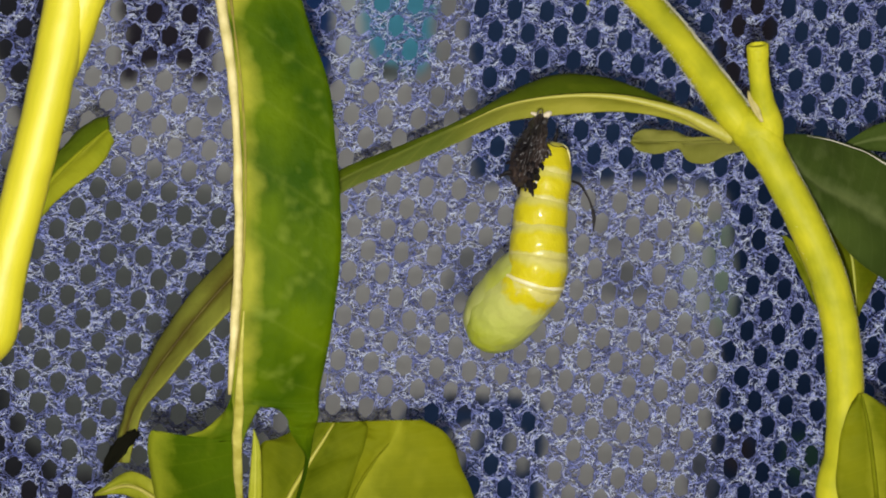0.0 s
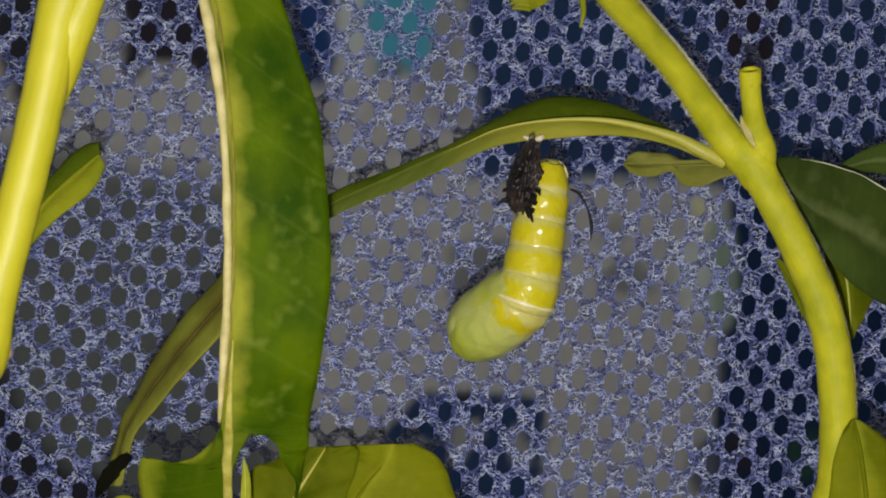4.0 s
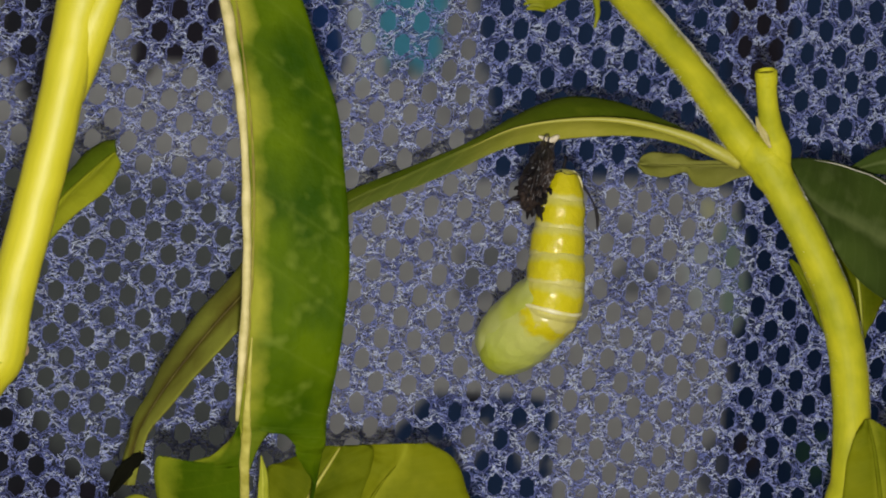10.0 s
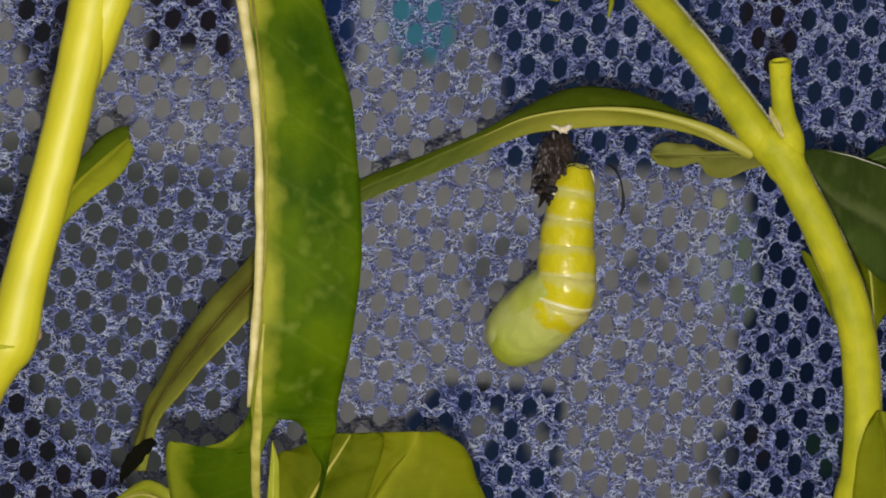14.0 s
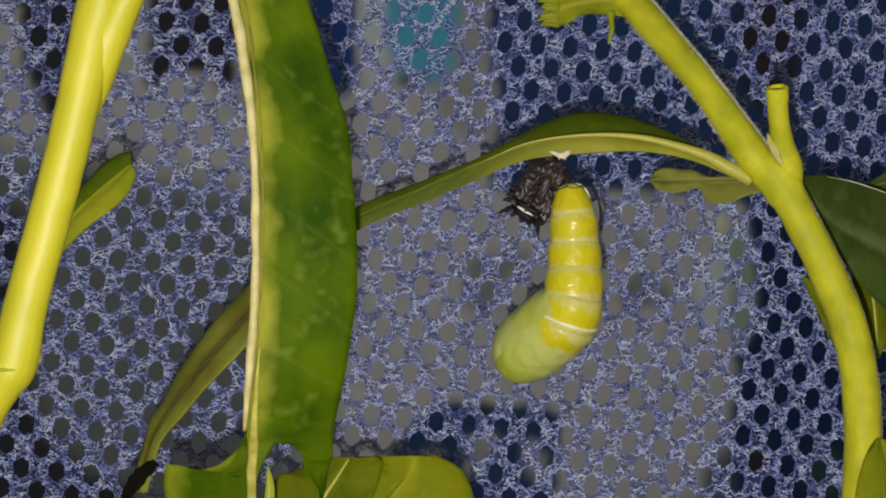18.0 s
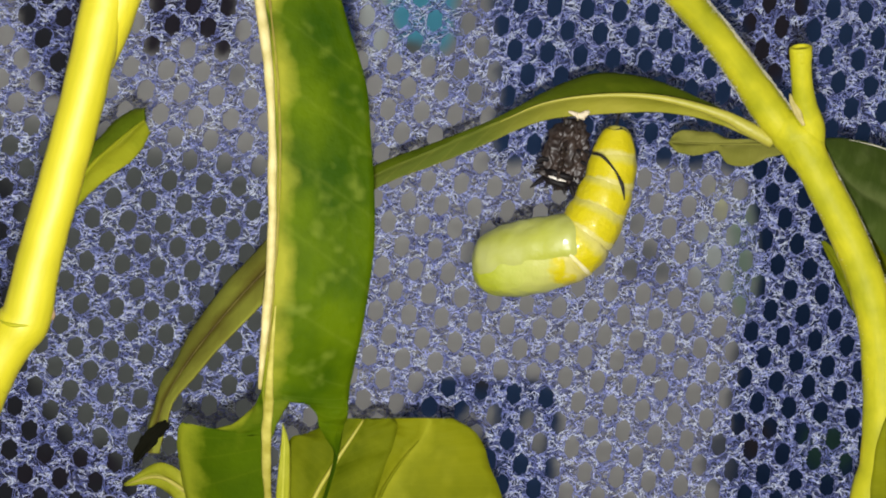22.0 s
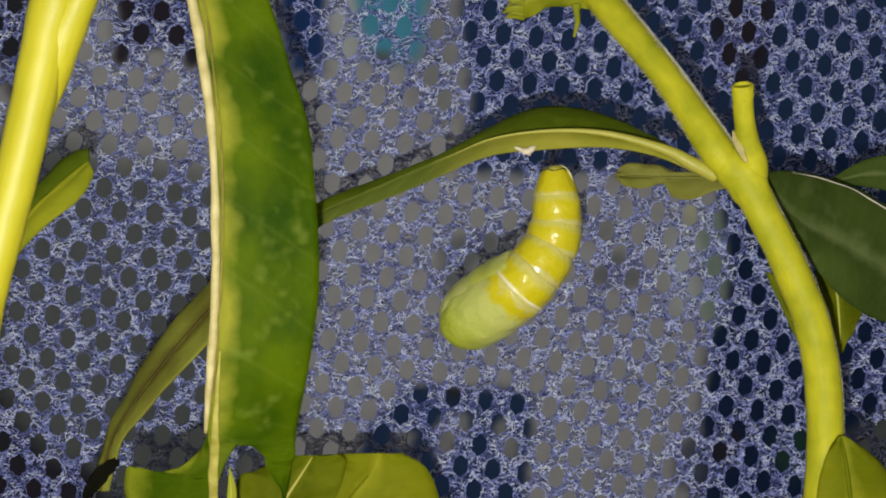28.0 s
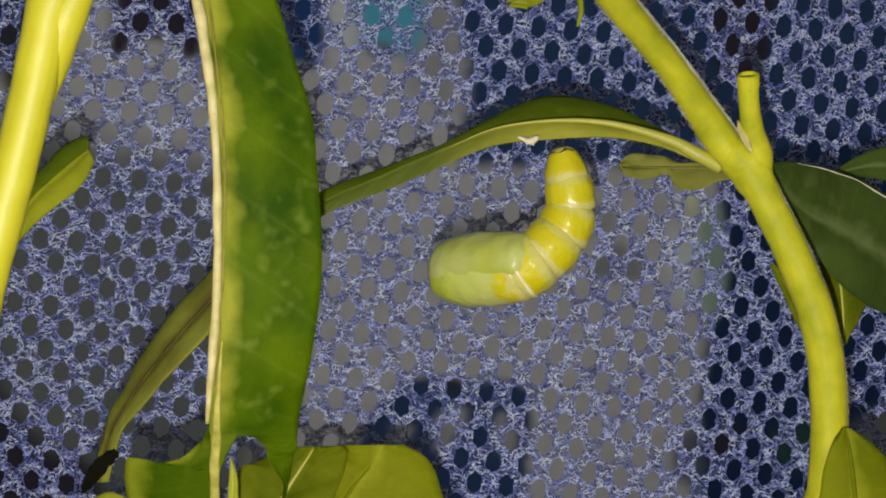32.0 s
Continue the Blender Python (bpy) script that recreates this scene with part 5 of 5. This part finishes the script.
def motions():
    body = [
        (0.0, bend((22.4, 17.1), (20.1, 6.9), (18.8, -2.9), (11.9, -12.5), 32)),
        (0.5, bend((23.6, 17.8), (21.5, 7.1), (18.5, -2.3), (9.9, -8.2), 20)),
        (1.0, bend((24.0, 18.0), (21.8, 7.4), (17.8, -2.3), (9.6, -8.1), 20)),
        (1.5, bend((23.3, 17.9), (21.4, 7.3), (17.9, -2.2), (9.1, -8.4), 15)),
        (2.0, bend((23.6, 18.1), (20.8, 7.7), (18.2, -2.3), (10.1, -8.8), 20)),
        (2.5, bend((23.2, 17.6), (20.7, 7.4), (18.5, -2.2), (10.6, -9.7), 20)),
        (3.0, bend((23.8, 17.8), (21.1, 7.4), (18.3, -2.1), (10.5, -9.7), 20)),
        (3.5, bend((23.0, 18.1), (20.5, 7.0), (18.3, -2.4), (10.6, -9.1), 20)),
        (5.5, bend((22.8, 17.8), (21.8, 7.5), (19.4, -2.4), (12.1, -9.8), 20)),
        (6.0, bend((21.9, 16.7), (21.2, 7.2), (20.1, -2.7), (12.6, -10.6), 20)),
        (6.5, bend((20.4, 17.7), (20.8, 7.3), (19.8, -2.6), (16.4, -9.0), 45)),
        (7.0, bend((24.3, 17.8), (21.6, 8.1), (18.2, -1.8), (12.1, -10.7), 15)),
        (7.5, bend((23.2, 16.8), (21.2, 6.1), (18.5, -4.3), (11.1, -9.5), 10)),
        (8.0, bend((23.2, 17.6), (21.6, 6.8), (19.2, -3.5), (12.9, -10.0), 20)),
        (8.5, bend((22.9, 16.3), (21.7, 6.3), (19.8, -4.0), (12.9, -11.2), 10)),
        (9.0, bend((22.7, 18.3), (21.2, 7.4), (18.3, -3.0), (13.1, -9.4), 25)),
        (9.5, bend((22.0, 16.2), (22.3, 6.3), (20.7, -3.6), (14.4, -11.5), 15)),
        (10.0, bend((22.7, 16.6), (21.5, 6.2), (20.1, -3.5), (13.2, -11.6), 20)),
        (10.5, bend((21.8, 17.7), (21.1, 7.4), (19.4, -3.3), (15.4, -10.7), 40)),
        (11.0, bend((25.0, 18.1), (22.3, 8.1), (17.9, -2.7), (9.1, -11.1), 10)),
        (11.5, bend((21.8, 15.8), (22.2, 5.4), (21.5, -5.3), (15.8, -12.5), 20)),
        (12.0, bend((20.4, 19.4), (19.3, 8.2), (18.8, -2.7), (16.2, -8.1), 55)),
        (12.5, bend((23.1, 16.3), (22.1, 5.5), (20.3, -3.9), (13.8, -11.4), 20)),
        (13.0, bend((24.5, 17.1), (22.1, 6.8), (18.5, -2.0), (8.2, -9.5), -5)),
        (13.5, bend((23.0, 17.6), (21.2, 6.6), (17.8, -3.7), (11.3, -9.0), 15)),
        (14.0, bend((22.7, 15.9), (21.2, 6.1), (20.2, -3.9), (12.9, -12.0), 15)),
        (14.5, bend((25.1, 18.2), (22.6, 7.5), (19.0, -1.3), (8.6, -8.0), -10)),
        (16.5, bend((23.6, 17.8), (22.8, 6.9), (19.8, -2.6), (12.0, -9.3), 10)),
        (17.0, bend((18.8, 17.2), (20.8, 6.9), (22.4, -2.6), (17.3, -10.8), 20)),
        (17.2, bend((19.2, 18.6), (19.0, 7.9), (19.6, -2.3), (17.6, -7.5), 35)),
        (17.5, bend((20.4, 19.3), (19.9, 8.5), (16.5, -0.5), (14.4, -6.4), 45)),
        (17.7, bend((25.3, 18.1), (22.2, 8.3), (18.6, -1.5), (7.5, -5.4), 0)),
        (18.0, bend((21.8, 16.7), (22.4, 6.8), (21.2, -3.0), (13.9, -10.6), 15)),
        (18.2, bend((21.4, 16.0), (23.2, 6.2), (22.4, -3.0), (15.0, -9.2), 15)),
        (18.5, bend((19.7, 17.5), (21.4, 6.5), (21.1, -4.2), (16.4, -9.7), 25)),
        (18.7, bend((19.2, 18.5), (18.9, 7.9), (19.5, -3.6), (18.4, -7.0), 60)),
        (19.0, bend((20.5, 20.0), (19.3, 10.0), (15.6, -0.2), (13.6, -3.3), 60)),
        (19.2, bend((26.2, 18.5), (24.3, 8.2), (20.4, -0.6), (8.4, -5.0), 0)),
        (19.5, bend((21.0, 16.8), (22.2, 6.9), (21.0, -2.6), (13.2, -11.1), 10)),
        (19.7, bend((20.7, 16.8), (23.0, 6.8), (22.3, -1.9), (14.6, -8.6), 10)),
        (20.0, bend((22.4, 18.1), (22.7, 8.2), (20.0, -0.4), (9.7, -7.9), 10)),
        (20.2, bend((24.8, 18.4), (23.7, 7.8), (19.9, 0.2), (6.6, -2.4), -20)),
        (20.5, bend((25.4, 19.6), (24.1, 10.2), (20.1, 1.8), (6.7, -3.0), -25)),
        (20.7, bend((25.4, 17.5), (23.4, 6.3), (19.3, -1.6), (7.9, -4.8), -15)),
        (21.0, bend((22.4, 18.2), (21.9, 7.7), (20.5, -3.9), (12.3, -10.0), 10)),
        (21.2, bend((21.4, 16.5), (23.3, 5.6), (23.7, -2.2), (14.9, -8.9), 0)),
        (21.5, bend((21.3, 17.2), (22.3, 7.4), (21.0, -1.0), (11.8, -8.6), 5)),
        (21.7, bend((23.4, 17.7), (23.6, 7.4), (20.8, -0.9), (8.2, -4.4), -18)),
        (22.0, bend((25.9, 19.4), (24.3, 10.2), (18.8, 1.4), (6.0, -2.2), -25)),
        (22.2, bend((25.7, 18.2), (23.9, 7.0), (18.9, -0.6), (6.6, -2.2), -22)),
        (22.5, bend((20.1, 17.7), (21.1, 6.6), (21.5, -4.4), (14.0, -10.5), 0)),
        (22.7, bend((20.6, 16.8), (23.2, 5.6), (23.9, -3.1), (15.2, -10.3), -5)),
        (23.0, bend((19.1, 17.4), (22.4, 7.2), (23.2, -1.3), (14.4, -11.1), -5)),
        (23.5, bend((23.6, 19.5), (24.1, 9.2), (20.1, 0.4), (12.0, -2.6), -5)),
        (24.0, bend((25.4, 18.6), (24.5, 7.8), (20.0, -1.5), (9.6, -7.6), -5)),
        (24.5, bend((18.1, 16.6), (21.5, 7.2), (21.6, -1.6), (17.9, -10.2), 10)),
        (26.5, bend((20.1, 18.2), (20.9, 7.6), (20.7, -1.6), (14.2, -6.1), 10)),
        (26.6, bend((21.8, 19.8), (23.0, 9.6), (20.5, 0.2), (13.2, -2.9), 5)),
        (26.7, bend((24.2, 20.9), (24.9, 10.8), (21.3, 1.9), (14.3, -0.7), 0)),
        (27.0, bend((25.4, 19.4), (24.5, 8.3), (18.3, -1.0), (10.0, -4.0), 0)),
        (27.5, bend((21.4, 16.8), (21.0, 8.0), (20.4, -0.6), (18.0, -12.7), 30)),
        (28.0, bend((24.7, 18.7), (24.5, 8.7), (19.3, 1.2), (9.9, -6.6), 35)),
        (28.5, bend((24.6, 19.3), (24.9, 9.0), (18.4, 0.8), (9.9, -1.0), -5)),
        (29.0, bend((18.9, 19.2), (19.7, 8.4), (22.5, -1.5), (18.6, -11.3), 0)),
        (29.5, bend((21.8, 17.5), (22.2, 8.7), (21.0, 0.5), (14.5, -8.7), 25)),
        (30.0, bend((25.8, 19.7), (27.0, 9.8), (20.0, 2.1), (6.9, 2.0), -20)),
        (30.5, bend((20.7, 18.4), (21.3, 8.8), (21.7, 0.2), (17.1, -7.2), 10)),
        (31.0, bend((18.2, 18.2), (19.0, 8.6), (22.5, -0.3), (18.0, -12.9), 0)),
        (31.5, bend((23.9, 17.5), (25.2, 8.3), (19.1, 1.1), (9.0, -5.3), 25)),
        (32.0, bend((25.2, 20.1), (26.1, 9.8), (18.8, 2.5), (7.4, 0.7), -20)),
    ]
    for k, piece in enumerate((tail, *rings, fore)):
        walk(piece, [(t, poses[k]) for t, poses in body])
    bundle = [
        (0.0, hang((20.3, 21.2), (16.1, 9.8), 2.6, 105)),
        (1.0, hang((20.3, 21.2), (16.3, 9.9), 2.6, 105)),
        (2.0, hang((20.3, 21.2), (17.0, 10.8), 2.8, 105)),
        (3.0, hang((20.3, 21.2), (17.8, 9.6), 2.8, 105)),
        (6.0, hang((20.3, 21.2), (15.8, 10.4), 3.0, 105)),
        (9.0, hang((20.3, 21.2), (16.9, 9.4), 3.4, 105)),
        (12.0, hang((20.3, 21.2), (15.4, 11.4), 5.5, 80)),
        (13.0, hang((20.3, 21.2), (18.7, 9.9), 5.5, 50)),
        (14.5, hang((20.3, 21.2), (18.5, 10.4), 6.0, 38)),
        (17.0, hang((20.3, 21.2), (14.3, 10.3), 8.0, 0)),
        (18.0, hang((20.3, 21.2), (14.5, 10.9), 8.0, 0)),
        (18.5, hang((20.3, 21.2), (13.4, 11.7), 8.0, 0)),
        (19.0, hang((20.3, 21.2), (15.2, 10.6), 8.0, 0)),
        (19.5, hang((20.3, 21.2), (13.5, 11.5), 8.0, 0)),
        (20.0, hang((20.3, 21.2), (16.2, 10.8), 8.0, 0)),
        (20.5, hang((20.3, 21.2), (17.9, 9.9), 8.0, 0)),
        (21.0, hang((20.3, 21.2), (13.9, 10.3), 8.0, 0)),
        (21.5, hang((20.3, 21.2), (13.9, 11.3), 8.0, 0)),
        (22.0, hang((20.3, 21.2), (17.1, 9.6), 8.0, 0)),
        (22.5, hang((20.3, 21.2), (12.4, 11.2), 8.0, 0)),
        (23.0, hang((20.3, 21.2), (10.4, 14.4), 8.0, 0)),
        (23.5, hang((20.3, 21.2), (15.6, 9.9), 8.0, 0)),
        (24.0, hang((20.3, 21.2), (15.9, 10.5), 8.0, 0)),
        (24.5, hang((20.3, 21.2), (9.2, 17.8), 8.0, 0)),
        (26.5, hang((20.3, 21.2), (9.9, 16.6), 8.0, 0)),
        (26.6, hang((16.0, 13.5), (11.4, 4.9), 5.0, 0)),
        (26.7, hang((8.9, -10.8), (6.6, -21.5), 5.0, 0)),
        (26.8, hang((6.6, -70.7), (4.2, -80.6), 5.0, 0)),
        (26.9, hang((6.1, -158.6), (3.7, -168.6), 5.0, 0)),
        (27.0, hang((5.6, -159.4), (3.2, -169.4), 5.0, 0)),
        (32.0, hang((8.0, -159.2), (5.6, -169.3), 5.0, 0)),
    ]
    walk(skin, bundle)
    # the filament hangs beside the tail, later lies across it, and falls with the bundle
    strand = [
        (27.7, 5.0, 4.4, -3),
        (29.6, 5.0, 5.6, 7),
        (29.2, 5.0, 5.9, 4),
        (28.8, 5.0, 6.3, 1),
        (27.7, 5.0, 7.3, -9),
        (27.3, 5.0, 7.3, -7),
        (28.0, 5.3, 9.0, -2),
        (28.5, 5.5, 9.8, -0),
        (28.6, 6.0, 8.2, 8),
        (24.5, 9.0, 14.3, -4),
        (26.5, 9.5, 10.2, 2),
        (25.5, 9.8, 9.4, 4),
        (24.5, 10.0, 8.7, 6),
        (25.9, 8.0, 10.5, 0),
        (27.3, 6.0, 12.3, -5),
        (25.6, 3.5, 11.9, -11),
        (23.9, 0.9, 11.6, -16),
        (25.2, 0.9, 10.2, -16),
        (26.5, 0.9, 8.9, -16),
        (22.7, 0.9, 9.1, -9),
        (19.0, 0.9, 9.3, -1),
        (21.5, 0.9, 8.7, -3),
        (24.0, 0.9, 8.1, -4),
        (20.6, 0.9, 8.9, -8),
        (22.6, 2.5, 16.9, -51),
        (22.6, 2.5, 16.9, -51),
        (22.6, 2.5, 16.9, -51),
        (22.6, 2.5, 16.9, -51),
        (22.6, 2.5, 16.9, -51),
        (22.6, 2.5, 16.9, -51),
        (22.6, 2.5, 16.9, -51),
    ]
    rows = []
    for (t, m), (x, y, z, lean) in zip(bundle, strand):
        rows.append((t, m.inverted() @ pose(x * MM, y * MM, z * MM, 0, lean, 0) if t <= 26.5 else rows[-1][1]))
    walk(filament, rows)
    # small keyed moves that keep the cloth's print lined up behind the mesh holes
    print_shift = [(0.0, 3.4, -3.7), (1.0, 3.5, -2.5), (2.0, 3.7, -1.3), (3.5, 4.0, 0.0), (5.5, 4.9, 0.0), (8.0, 5.0, 0.1), (10.0, 5.0, -0.1), (12.0, 5.0, 0.1), (14.5, 4.8, 0.2), (16.5, 2.8, 0.6), (18.0, 2.4, 0.7),
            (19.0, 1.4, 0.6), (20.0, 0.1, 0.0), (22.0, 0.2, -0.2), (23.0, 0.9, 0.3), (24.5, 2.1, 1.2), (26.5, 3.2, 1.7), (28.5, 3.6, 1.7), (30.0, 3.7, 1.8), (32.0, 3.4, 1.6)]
    walk(backdrop, [(t, pose(x * MM, 0, z * MM)) for t, x, z in print_shift])


motions()
